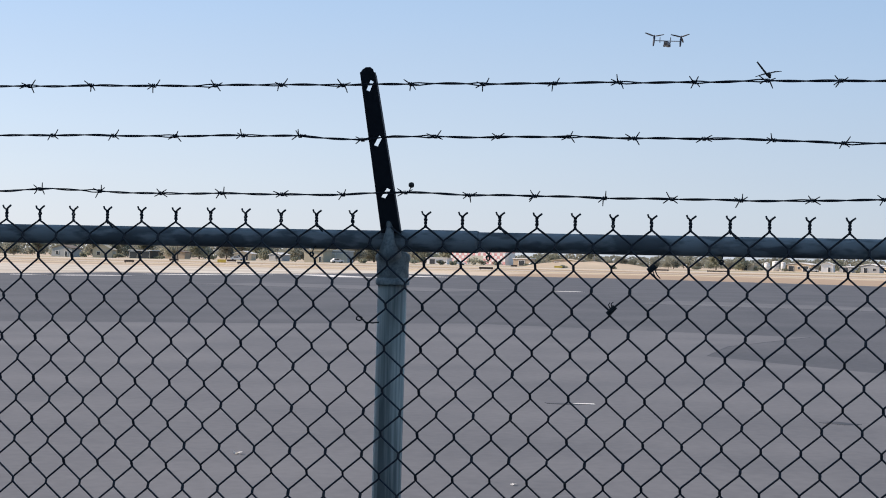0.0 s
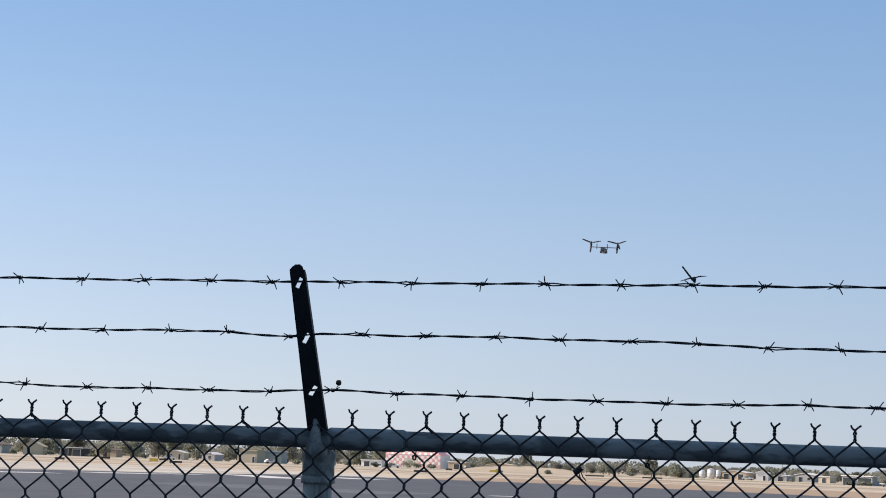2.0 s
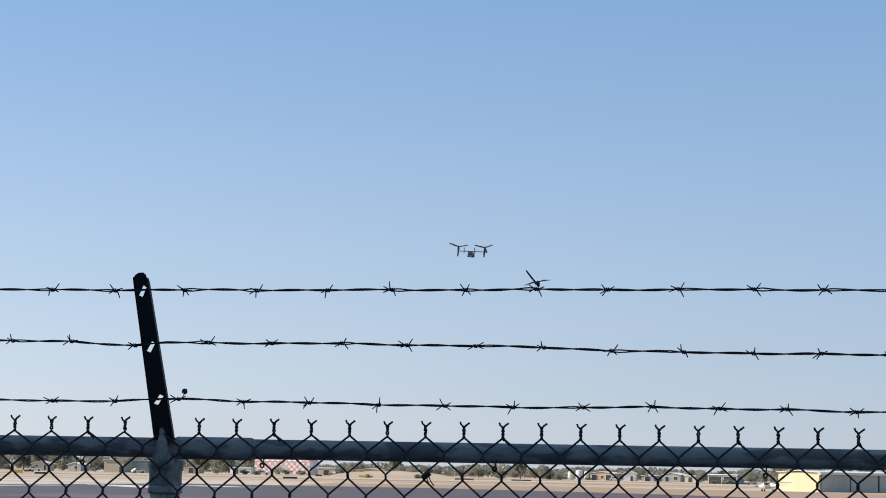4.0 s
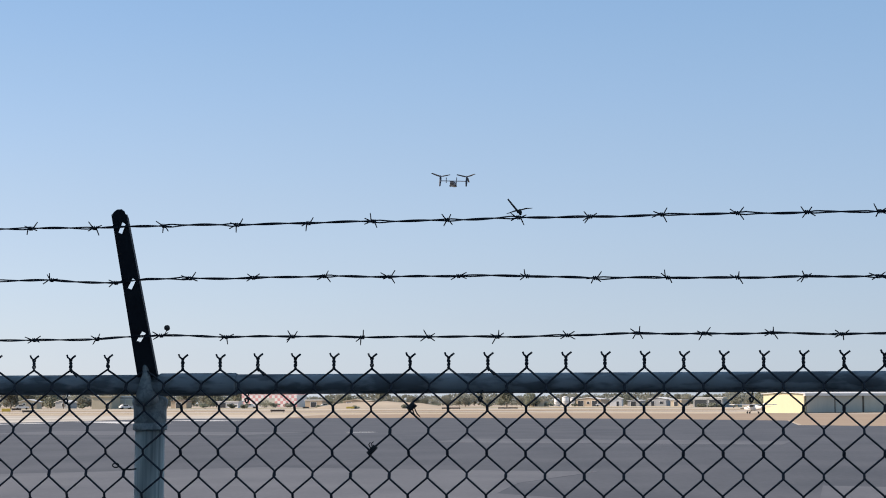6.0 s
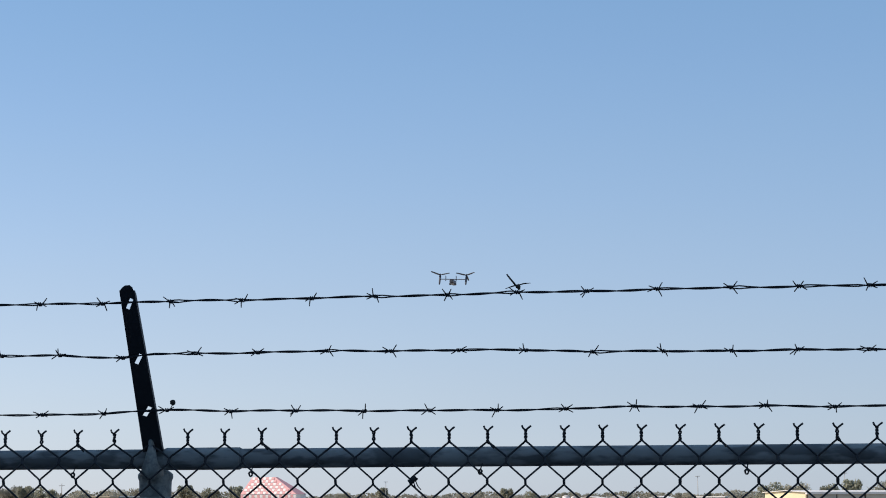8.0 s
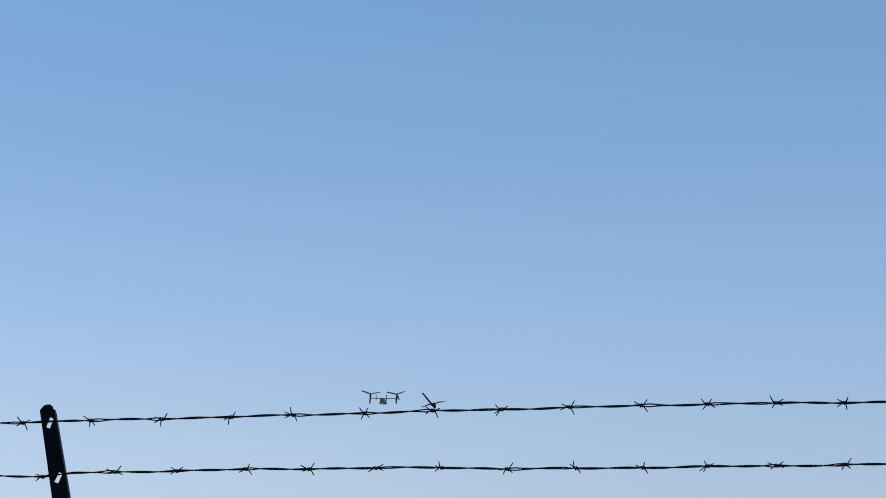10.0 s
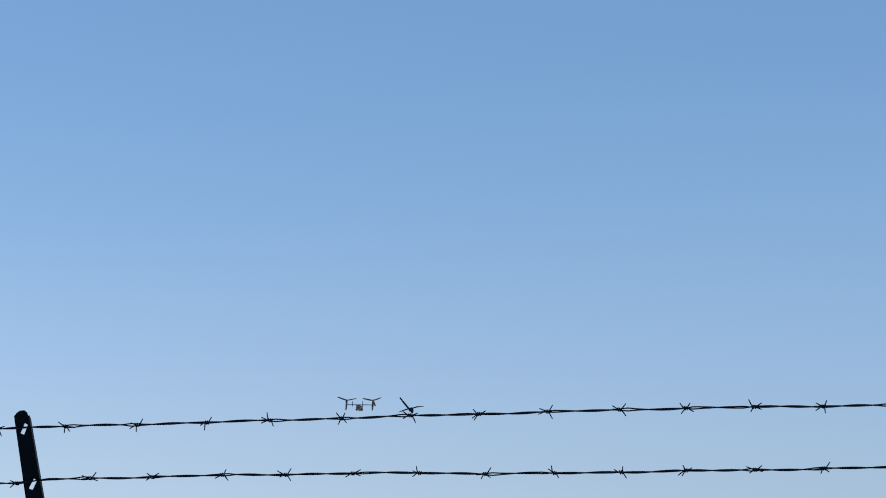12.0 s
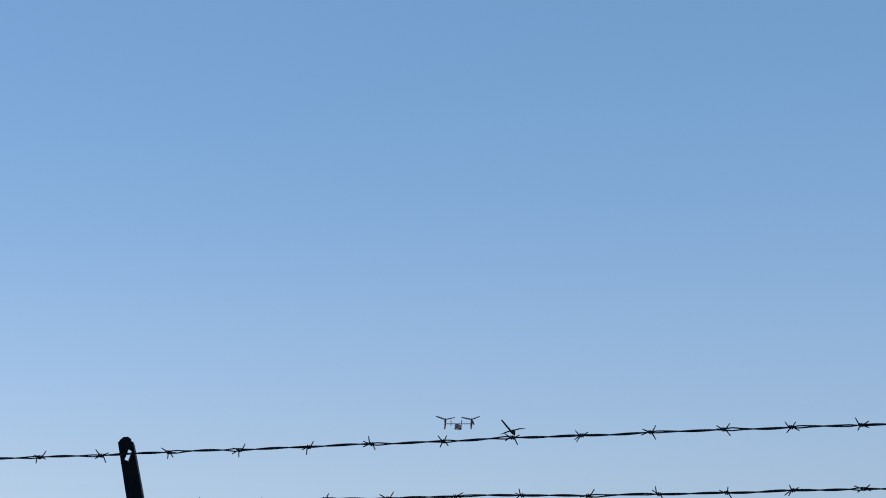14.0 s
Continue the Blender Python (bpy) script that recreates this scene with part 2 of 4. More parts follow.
def loft(bm, sections, sides=14):
    """A body along y from (y, half width, half height, centre z) sections with softened square rings."""
    rings = []
    for y, w, h, zc in sections:
        ring = []
        for k in range(sides):
            a = 2 * math.pi * k / sides
            c, s = math.cos(a), math.sin(a)
            ring.append(bm.verts.new((w * math.copysign(abs(c) ** 0.7, c), y, zc + h * math.copysign(abs(s) ** 0.7, s))))
        rings.append(ring)
    for a, b in zip(rings, rings[1:]):
        for k in range(sides):
            bm.faces.new((a[k], a[(k + 1) % sides], b[(k + 1) % sides], b[k])).smooth = True
    bm.faces.new(rings[0]), bm.faces.new(rings[-1][::-1])
    bmesh.ops.recalc_face_normals(bm, faces=bm.faces)
    return bm


def slab(bm, outline, z0, z1):
    """A flat plate from an outline in plan."""
    lo, hi = [bm.verts.new((x, y, z0)) for x, y in outline], [bm.verts.new((x, y, z1)) for x, y in outline]
    n = len(outline)
    bm.faces.new(hi), bm.faces.new(lo[::-1])
    for k in range(n):
        bm.faces.new((lo[k], lo[(k + 1) % n], hi[(k + 1) % n], hi[k]))
    bmesh.ops.recalc_face_normals(bm, faces=bm.faces)
    return bm


# Far things stand by a sight line from the spot where the film was taken: sideways in thousandths of the way, and the way in metres.
SPOT, AHEAD = Vector((0.925, -3.446, 0)), radians(-5.99)
FWD, SIDE = Vector((math.sin(AHEAD), math.cos(AHEAD), 0)), Vector((math.cos(AHEAD), -math.sin(AHEAD), 0))


def far(s, d, turn=0.0, z=0.0):
    """The pose of a thing at s thousandths to the side and d metres away; its front (-y) faces the spot, turned by degrees."""
    p = SPOT + d * (FWD + SIDE * s / 1000)
    return pose(p.x, p.y, z, 0, 0, math.degrees(-AHEAD - math.atan(s / 1000)) + turn)


# ---- ground ----
bm = bmesh.new()
slab(bm, [(-3800, -3800), (3800, -3800), (3800, 3800), (-3800, 3800)], -0.4, 0.0)
tagged(part("ground", bm, DIRT), "wide flat dry grass and bare earth airfield", "ground", kind="structure")
bm = bmesh.new()
slab(bm, [(-150, -40), (-84, 100), (-72.5, 153), (-73.3, 176), (-66, 188), (-63, 206), (-61, 235), (-50, 236), (-27, 238.5), (-1, 217.5), (15, 192), (13.2, 155), (20, 147.5), (75, 84), (120, -40)], -0.2, 0.012)
tagged(part("apron", bm, ASPHALT), "broad grey asphalt airfield apron with patches", "apron", kind="structure")
bm = bmesh.new()
slab(bm, [(-115.3, -40), (-67.3, 147), (-47.3, 232), (-62, 272), (-95, 296), (-120, 268), (-200, 236), (-260, -40)], -0.2, 0.008)
tagged(part("taxiway", bm, CONCRETE), "pale sandy concrete taxiway beside the apron", "taxiway", kind="structure")
bm = bmesh.new()
slab(bm, [(-46.8, 232.5), (-27, 240.5), (-1, 217.5), (15.3, 192.3), (13.6, 155.2), (20.3, 148), (75.3, 84.3), (110, 140), (60, 262), (-20, 330), (-52, 300)], -0.2, 0.005)
tagged(part("verge", bm, RED_EARTH), "strip of reddish bare earth along the apron", "verge", kind="structure")
for name, outline in (
    ("taxiway", [(-260, 395), (120, 372), (122, 386), (-258, 412)]),
    ("taxiway", [(-420, 560), (260, 520), (262, 552), (-418, 600)]),
):
    bm = bmesh.new()
    slab(bm, outline, -0.2, 0.01)
    tagged(part(name, bm, CONCRETE), "pale taxiway strip across the dry infield", "taxiway", kind="structure")
for near, deep, x0, x1, mat, label, tilt in (
    (322, 22, -330, 90, STRAW, "strip of straw-coloured dry grass across the airfield", -0.05),
    (352, 12, -300, -20, BROWN_GRASS, "strip of brown scrubby grass across the airfield", -0.06),
    (430, 40, -380, 160, BROWN_GRASS, "broad strip of brown scrubby grass across the airfield", -0.03),
    (482, 26, -400, 200, STRAW, "strip of straw-coloured dry grass across the airfield", -0.05),
    (620, 60, -460, 60, OLIVE_GRASS, "strip of olive scrub before the far buildings", -0.04),
    (690, 80, -60, 240, STRAW, "strip of straw-coloured dry grass before the far buildings", -0.05),
):
    bm = bmesh.new()
    n = 40
    edge_a = [(x0 + (x1 - x0) * k / n, near + tilt * (x0 + (x1 - x0) * k / n) + 5 * noise.noise(Vector((k * 0.35, near, 0)))) for k in range(n + 1)]
    edge_b = [(x, y + deep * (1 + 0.5 * noise.noise(Vector((x * 0.03, near * 2, 1))))) for x, y in edge_a]
    slab(bm, edge_a + edge_b[::-1], -0.2, 0.006 + 0.00001 * near)
    tagged(part("grass_strip", bm, mat), label, "dry grass", "grass strips", "structure")
for outline in (
    [(-60, -20), (-34, 40), (-22, 46), (-16, 50), (-11, 54.5), (-4.7, 52.2), (-0.5, 51.0), (-1.3, 47.7), (-2.3, 43.2), (-2.4, 38), (3, 31), (14, 24), (40, -20)],
    [(5, 42), (13, 38), (12, 33), (4.4, 36)],
    [(-9, 100), (8, 92), (7, 84), (-10, 90)],
    [(-42, 130), (-22, 122), (-24, 110), (-43, 116)],
):
    bm = bmesh.new()
    slab(bm, outline, 0.0, 0.016 + 0.002 * (len(outline) < 6))
    tagged(part("asphalt_patch", bm, SEALED), "lighter worn patch in the asphalt apron", "patch", "apron patches", "structure")
for a, b, wide in (((-68.5, 142), (-64.6, 143.5), 3.0), ((-64.4, 142.5), (-61.4, 152), 3.2), ((-63.2, 166), (-60.2, 176), 3.6), ((-60.4, 180), (-58.8, 185), 3.2), ((-61.5, 197), (-50.5, 178.5), 5.0), ((-54.8, 209), (-47.2, 200.5), 5.0), ((-18.7, 121.5), (-17.2, 122.3), 1.6)):
    bm = bmesh.new()
    d = Vector((b[0] - a[0], b[1] - a[1]))
    nrm = Vector((-d.y, d.x)).normalized() * -wide
    slab(bm, [a, b, (b[0] - nrm.x, b[1] - nrm.y), (a[0] - nrm.x, a[1] - nrm.y)], 0.0, 0.017)
    tagged(part("painted_line", bm, PAINT_LINE), "worn white painted edge line on the apron", "line", "apron lines", "structure")

for outline, mat, name, label in (
    # Flat white dab in place of a pale raised rod.
    ([(-3.06, 22.93), (-2.78, 23.0), (-2.74, 22.86), (-2.92, 22.82), (-3.05, 22.84)], PAINT_LINE, "painted_line", "short flat white dab for a raised rod on the apron"),
    # The rod's shadow, painted as a flat dark patch.
    ([(-3.46, 22.86), (-3.05, 22.84), (-2.8, 22.8), (-3.0, 22.64), (-3.4, 22.7)], TAR_SHADOW, "tar_shadow_mark", "small dark mark of tar and painted shadow on the apron"),
    ([(0.38, 21.2), (0.62, 21.45), (0.92, 21.12), (0.7, 20.98)], TAR_SHADOW, "tar_shadow_mark", "small dark mark of tar and painted shadow on the apron"),
):
    bm = bmesh.new()
    slab(bm, outline, 0.0, 0.0205)
    tagged(part(name, bm, mat), label, "mark", "apron marks", "structure")


def scrap(x, y, size, turn):
    """A crumpled scrap of white paper."""
    rng = random.Random(int(size * 1000))
    bm = bmesh.new()
    grid = [[bm.verts.new(((i / 3 - 0.5) * size * (1 + rng.uniform(-0.2, 0.2)), (j / 3 - 0.5) * size * (1 + rng.uniform(-0.2, 0.2)), rng.uniform(0, 0.35) * size)) for i in range(4)] for j in range(4)]
    for j in range(3):
        for i in range(3):
            bm.faces.new((grid[j][i], grid[j][i + 1], grid[j + 1][i + 1], grid[j + 1][i]))
    bmesh.ops.solidify(bm, geom=bm.faces[:], thickness=0.002)
    ob = tagged(part("paper_scrap", bm, WHITE), "crumpled white paper scrap on the grey apron", "litter", "litter scraps")
    ob.matrix_basis = pose(x, y, 0.018, 0, 0, turn)
    return ob


scrap(-5.2, 14.55, 0.085, 20)
scrap(-2.11, 13.02, 0.05, 70)

# Two plain walls added out of view; the west one shades the fence.
bm = bmesh.new()
box(bm, -34, 16, -8.4, -8.0, -0.2, 4.4)
tagged(part("added_wall_south", bm, STUCCO_GREY), "plain grey unseen wall added to keep light off the fence", "wall", kind="structure")

bm = bmesh.new()
box(bm, -7.4, -7.0, -7.98, 1.6, -0.2, 10.5)
tagged(part("added_wall_west", bm, STUCCO_GREY), "plain grey unseen wall added to keep light off the fence", "wall", kind="structure")

# ---- fence ----
PITCH, ROW, TOP = 0.071, 0.0805, 2.0825
SPAN = 3.053  # 43 diamonds between posts


LEAN = 0.0195  # the fabric hangs a little askew


def strand_mesh(name, sign, lift, mat, bottom=0.06):
    """One zigzag wire of the fabric that ends in a twist at x = 0 and swings to sign * half a diamond; lift raises the rows below the twist."""
    bm = bmesh.new()
    half, r, n, low = PITCH / 2, 0.0019, 0.0034, TOP - 0.005
    pts = [(0.0105, -0.004, low + 0.0265) if sign < 0 else (-0.0068, -0.003, low + 0.0275), (sign * -0.005, -0.003, low + 0.0225), (sign * -0.001, -0.0015, low + 0.019)]
    for k in range(9):
        a = k / 8 * 3.0 * math.pi + (0 if sign > 0 else math.pi)
        pts.append((0.0019 * math.cos(a), 0.0019 * math.sin(a), low + 0.018 - k * 0.0022))
    z, k = TOP, 0
    while z > bottom:
        x = (half + 0.0009) if k % 2 else -0.0009
        y = 0.0016 if k % 2 else -0.0016
        if k:
            back = -0.0043 if k % 2 else 0.0043  # the bends are rounded
            for dx, dy, dz in ((back, y, n + 0.0044), (0, y, n), (0, -y, -n), (back, -y, -n - 0.0044)):
                pts.append((sign * (x + dx) - LEAN * (TOP - z), dy, z + dz + lift))
        z, k = z - ROW / 2, k + 1
    tube(bm, pts, r, 6)
    me = bpy.data.meshes.new(name)
    bm.to_mesh(me)
    bm.free()
    me.materials.append(mat)
    return me


LIFTS = (0.0045, 0.003, 0.001, -0.0015)
STRANDS = {(sg, up): strand_mesh("wire", sg, up, MESH_WIRE) for sg in (-1, 1) for up in LIFTS}


def fabric(x0):
    """One span of chain-link, each zigzag wire a part of its own; it sags a little along the span."""
    t = thing("chain_link_panel", pose(x0, -0.0225, 0), "weathered dark chain-link mesh with twisted wire tips", "fence mesh", "fence spans")
    n = round(SPAN / PITCH)
    for k in range(n):
        x = x0 + k * PITCH
        up = LIFTS[0] if x < 0 else LIFTS[1] if x < 0.3 else LIFTS[2] if x < 0.65 else LIFTS[3]
        for sg in (-1, 1):
            shared("wire", STRANDS[sg, up], t, pose(k * PITCH + random.uniform(-1, 1) * 0.0006, 0, random.uniform(-1, 1) * 0.0008))
    return t


def post():
    t = thing("fence_post", pose(0, 0.03, 0), "round galvanised steel fence post with a barbed-wire arm", "fence post", "fence posts")
    bm = bmesh.new()
    tube(bm, [(-0.0215, 0, -0.3), (-0.0113, 0, 1.0), (-0.0038, 0, 1.985)], 0.0278, 28)
    part("tube", bm, GALV, t)
    bm = bmesh.new()
    lathe(bm, [(0.0275, 1.9635), (0.0318, 1.9642), (0.0324, 1.967), (0.0324, 1.9725), (0.0316, 1.9758), (0.0296, 1.977), (0.0296, 1.9785), (0.031, 1.98), (0.0306, 1.995), (0.0312, 2.0085), (0.0332, 2.0125), (0.0337, 2.0165), (0.0334, 2.0205), (0.0305, 2.0235), (0.024, 2.028), (0.014, 2.05)], 32, pose(-0.0038, 0, 0))
    part("cap", bm, CAST, t, "cast grey steel post cap with a lip")
    bm = bmesh.new()
    # loop that holds the rail, and the web that rises to the arm
    ring = [(0.0225 * math.cos(a), 0.0225 * math.sin(a)) for a in (2 * math.pi * k / 20 for k in range(21))]
    tube(bm, [(-0.003, -0.03 + 0.006 + u * 1.12, 2.049 + v * 1.12) for u, v in ring], 0.0042, 8, caps=False)
    tube(bm, [(-0.0035, -0.026, 2.02), (-0.003, -0.034, 2.034), (-0.002, -0.041, 2.05), (0.0, -0.047, 2.068), (0.0, -0.053, 2.088), (-0.0005, -0.059, 2.106)], [0.0235, 0.0185, 0.0122, 0.0074, 0.0042, 0.0016], 14)
    part("loop", bm, CAST, t, "cast loop round the rail")
    # arm: a tapered pressed channel with a slanted slot at each wire
    a0, a1 = Vector((-0.0005, -0.024, 2.052)), Vector((0.014, -0.290, 2.352))
    along = (a1 - a0).normalized()
    right = Vector((1, 0, 0)) - along * along.x
    right.normalize()
    out = right.cross(along)
    length = (a1 - a0).length
    bm = bmesh.new()

    def at(u, v, w=0.0):
        half = 0.0172 - 0.0058 * v / length
        return a0 + along * v + right * (u * half) + out * w

    slots = [0.1137, 0.2367, 0.3613]
    cuts = [0.0]
    for s in slots:
        cuts += [s - 0.016, s + 0.016]
    cuts.append(length - 0.012)
    grid = {}

    def vert(u, v):
        if (u, round(v, 5)) not in grid:
            grid[(u, round(v, 5))] = bm.verts.new(at(u, v))
        return grid[(u, round(v, 5))]

    for i, (v0, v1) in enumerate(zip(cuts, cuts[1:])):
        c = [vert(-1, v0), vert(1, v0), vert(1, v1), vert(-1, v1)]
        if i % 2 == 0:
            bm.faces.new(c)
        else:
            s = (v0 + v1) / 2
            h = [bm.verts.new(at(u, s + dv)) for u, dv in ((-0.58, -0.0105), (-0.1, -0.0135), (0.76, 0.0095), (0.36, 0.0135))]
            for k in range(4):
                bm.faces.new((c[k], c[(k + 1) % 4], h[(k + 1) % 4], h[k]))
    tip = [bm.verts.new(at(u, length - 0.012 + dv)) for u, dv in ((0.95, 0.0075), (0.55, 0.0125), (-0.2, 0.0115), (-0.75, 0.0065))]
    bm.faces.new([vert(-1, cuts[-1]), vert(1, cuts[-1])] + tip)
    # flanges folded back along both edges
    for u in (-1, 1):
        edge = [vert(u, v) for v in cuts]
        back = [bm.verts.new(at(u * 1.02, v, -0.006 if v < cuts[-1] else -0.0015)) for v in cuts]
        for k in range(len(cuts) - 1):
            bm.faces.new((edge[k], edge[k + 1], back[k + 1], back[k]))
    bmesh.ops.recalc_face_normals(bm, faces=bm.faces)
    bmesh.ops.solidify(bm, geom=bm.faces[:], thickness=0.0022)
    part("arm", bm, ARM_STEEL, t, "dark pressed steel arm with slots for the wires")
    return t


def rail(x0, x1):
    t = thing("top_rail", pose(0, 0.0, 0), "dull grey galvanised top rail of the fence", "fence rail", "fence rails")
    bm = bmesh.new()
    tube(bm, [(x0 + (x1 - x0) * k / 8, 0.006, 2.049) for k in range(9)], 0.0186, 24)
    part("tube", bm, RAIL_GALV, t)
    bm = bmesh.new()
    tube(bm, [(x0 + 0.02, 0.006, 2.049), (x0 + 0.024, 0.006, 2.049), (x0 + 0.165, 0.006, 2.049), (x0 + 0.168, 0.006, 2.049)], [0.0195, 0.0212, 0.0212, 0.0198], 24)
    part("sleeve", bm, RAIL_GALV, t, "galvanised joining sleeve")
    return t


BARBS = {}


def barb_mesh(points):
    """A four-point barb: a short coil round the wire and four cut ends, each at an hour of a twelve-hour dial (a: along the wire, d: up)."""
    if points in BARBS:
        return BARBS[points]
    rng = random.Random(points)
    bm = bmesh.new()
    tube(bm, [(-0.0035 + 0.007 * k / 13, 0.0034 * math.cos(k * 1.05), 0.0034 * math.sin(k * 1.05)) for k in range(14)], 0.0011, 5)
    for k, hour in enumerate(points):
        a = radians(30 * (ord(hour) - ord("a")) + rng.uniform(-9, 9))
        n = rng.uniform(0.0108, 0.0148)
        start = Vector((math.copysign(rng.uniform(0.001, 0.004), math.cos(a)), rng.choice((-0.003, 0.003)), 0))
        d = Vector((math.cos(a), rng.uniform(-0.4, 0.4), math.sin(a))).normalized()
        tube(bm, [start, start + d * n * 0.5, start + d * n], [0.00115, 0.00115, 0.0009], 5)
    me = bpy.data.meshes.new("barb")
    bm.to_mesh(me)
    bm.free()
    me.materials.append(BARB_WIRE)
    BARBS[points] = me
    return me


def barbed_wire(y, knots, barbs, shapes, step):
    """Two strands twisted together through the knots (x, z), with barbs at the known spots and regularly beyond."""
    t = thing("barbed_wire", pose(0, y, 0), "dark twin-strand barbed wire on the fence arms", "barbed wire", "barbed wires")
    xs, zs = [k[0] for k in knots], [k[1] for k in knots]
    rng = random.Random(int(-y * 1000))
    ph = [rng.uniform(0, 6.28) for _ in range(3)]

    def z_at(x):
        base = float(np.interp(x, xs, zs))
        return base + 0.0006 * math.sin(x * 21 + ph[0]) + 0.0005 * math.sin(x * 47 + ph[1])

    spots, forms = list(barbs), shapes.split()
    while spots[-1] < 6.0:
        spots.append(spots[-1] + step), forms.append(rng.choice(forms))
    while spots[0] > -6.0:
        spots.insert(0, spots[0] - step), forms.insert(0, rng.choice(forms))
    opened = [(x + rng.choice((-1, 1, -1)) * rng.uniform(0.009, 0.014), rng.choice((0.0, 0.8, 1.6, 2.4))) for x in spots]
    for s in (0, math.pi):
        bm = bmesh.new()
        n = 1500
        pts = []
        for k in range(n + 1):
            x = -6.1 + 12.2 * k / n
            a = x / 0.058 * math.pi + s + 0.6 * math.sin(x * 9 + ph[2])
            near = min(opened, key=lambda o: abs(o[0] - x))
            gap = 0.0012 + 0.0006 * near[1] * math.exp(-(((x - near[0]) / 0.011) ** 2))
            pts.append((x, gap * math.sin(a), z_at(x) + gap * math.cos(a)))
        tube(bm, pts, 0.00125, 6)
        part("strand", bm, BARB_WIRE, t)
    for x, form in zip(spots, forms):
        shared("barb", barb_mesh(form), t, pose(x, 0, z_at(x)))
    return t


fence_post = post()
for k in (-2, -1, 1, 2):
    copy_thing(fence_post, pose(k * SPAN, 0.03, 0))
for k in (-2, -1, 0, 1):
    rail(k * SPAN, (k + 1) * SPAN)
barbed_wire(-0.24, [(-6.1, 2.31), (-0.4, 2.3205), (0.0, 2.323), (0.45, 2.326), (0.71, 2.3288), (1.2, 2.332), (1.45, 2.33), (6.1, 2.32)],
            [-0.392, -0.274, -0.15, -0.035, 0.09, 0.221, 0.347, 0.461, 0.589, 0.712, 0.835, 0.956, 1.083, 1.2, 1.32, 1.441],
            "cjfh ekhb cjfl ebhk jfak cjfh cjhg dkhf ceik fhbk ebih ckfh ckgf ecil eibl cjhf", 0.1225)
barbed_wire(-0.16, [(-6.1, 2.23), (-0.4, 2.2345), (-0.14, 2.2365), (-0.02, 2.229), (0.04, 2.236), (0.25, 2.2365), (0.36, 2.2372), (0.6, 2.2355), (0.72, 2.2345), (0.85, 2.2298), (0.95, 2.2285), (1.2, 2.2278), (1.32, 2.227), (6.1, 2.225)],
            [-0.38, -0.247, -0.137, -0.018, 0.118, 0.233, 0.361, 0.478, 0.6, 0.721, 0.84, 0.965, 1.085, 1.202, 1.325, 1.447],
            "ckgh dhfa edha fghb cglf hafb ckgh hkcf lbhg dhfa cilg dkfg dkgf eibh hlfb cilg", 0.1225)
barbed_wire(-0.08, [(-6.1, 2.135), (-0.9, 2.131), (-0.75, 2.1312), (-0.66, 2.1365), (-0.58, 2.132), (-0.44, 2.13), (-0.07, 2.132), (0.02, 2.137), (0.06, 2.138), (0.17, 2.135), (0.66, 2.1308), (0.91, 2.1347), (1.15, 2.1337), (1.27, 2.131), (1.36, 2.1335), (6.1, 2.13)],
            [-0.437, -0.314, -0.194, -0.075, 0.045, 0.166, 0.289, 0.417, 0.538, 0.662, 0.787, 0.912, 1.03, 1.148, 1.27, 1.395],
            "hebl dkfi hlfb cigf gbfh jfbh echi djgh ehbl dibf hebl dkfi cifl dkfh bjfh cigf", 0.124)


# ---- far things ----
def leafy(bm, rng, centre, size, count, leaf):
    """Small leaf clumps scattered in an uneven crown."""
    lobes = [(Vector(centre) + Vector((rng.uniform(-0.6, 0.6) * size[0], rng.uniform(-0.6, 0.6) * size[0], rng.uniform(-0.5, 0.55) * size[1])), rng.uniform(0.35, 0.6)) for _ in range(7)]
    for k in range(count):
        c, r = lobes[k % len(lobes)]
        d = Vector((rng.gauss(0, 1), rng.gauss(0, 1), rng.gauss(0, 1))).normalized() * rng.uniform(0.4, 1.05) * r
        p = c + Vector((d.x * size[0], d.y * size[0], d.z * size[1]))
        q = Euler((rng.uniform(0, 6), rng.uniform(0, 6), rng.uniform(0, 6))).to_matrix()
        w = leaf * rng.uniform(0.6, 1.3)
        vs = [bm.verts.new(p + q @ Vector(v) * w) for v in ((1.2, 0, -0.2), (0, 0.85, 0.2), (-1.2, 0, -0.2), (0, -0.85, 0.2))]
        bm.faces.new((vs[0], vs[1], vs[3])), bm.faces.new((vs[1], vs[2], vs[3]))


def tree(seed, height, spread, mat, label):
    rng = random.Random(seed)
    t = thing("tree", pose(0, 0, 0), label, "tree", "far trees")
    bm = bmesh.new()
    tube(bm, [(0, 0, -0.2), (0.1, 0, height * 0.2), (0.2, 0.1, height * 0.45), (0.1, 0.2, height * 0.75)], [0.035 * height, 0.026 * height, 0.018 * height, 0.006 * height], 8)
    for k in range(5):
        a = k * 1.3 + rng.uniform(0, 0.8)
        z = height * rng.uniform(0.25, 0.5)
        tube(bm, [(0.12, 0, z), (0.5 * spread * math.cos(a), 0.5 * spread * math.sin(a), z + height * 0.18), (0.75 * spread * math.cos(a), 0.75 * spread * math.sin(a), z + height * 0.32)], [0.012 * height, 0.008 * height, 0.003 * height], 6)
    part("trunk", bm, BARK, t)
    bm = bmesh.new()
    leafy(bm, rng, (0, 0, height * 0.5), (spread, height * 0.5), 1500, 0.04 * height)
    part("crown", bm, mat, t)
    return t


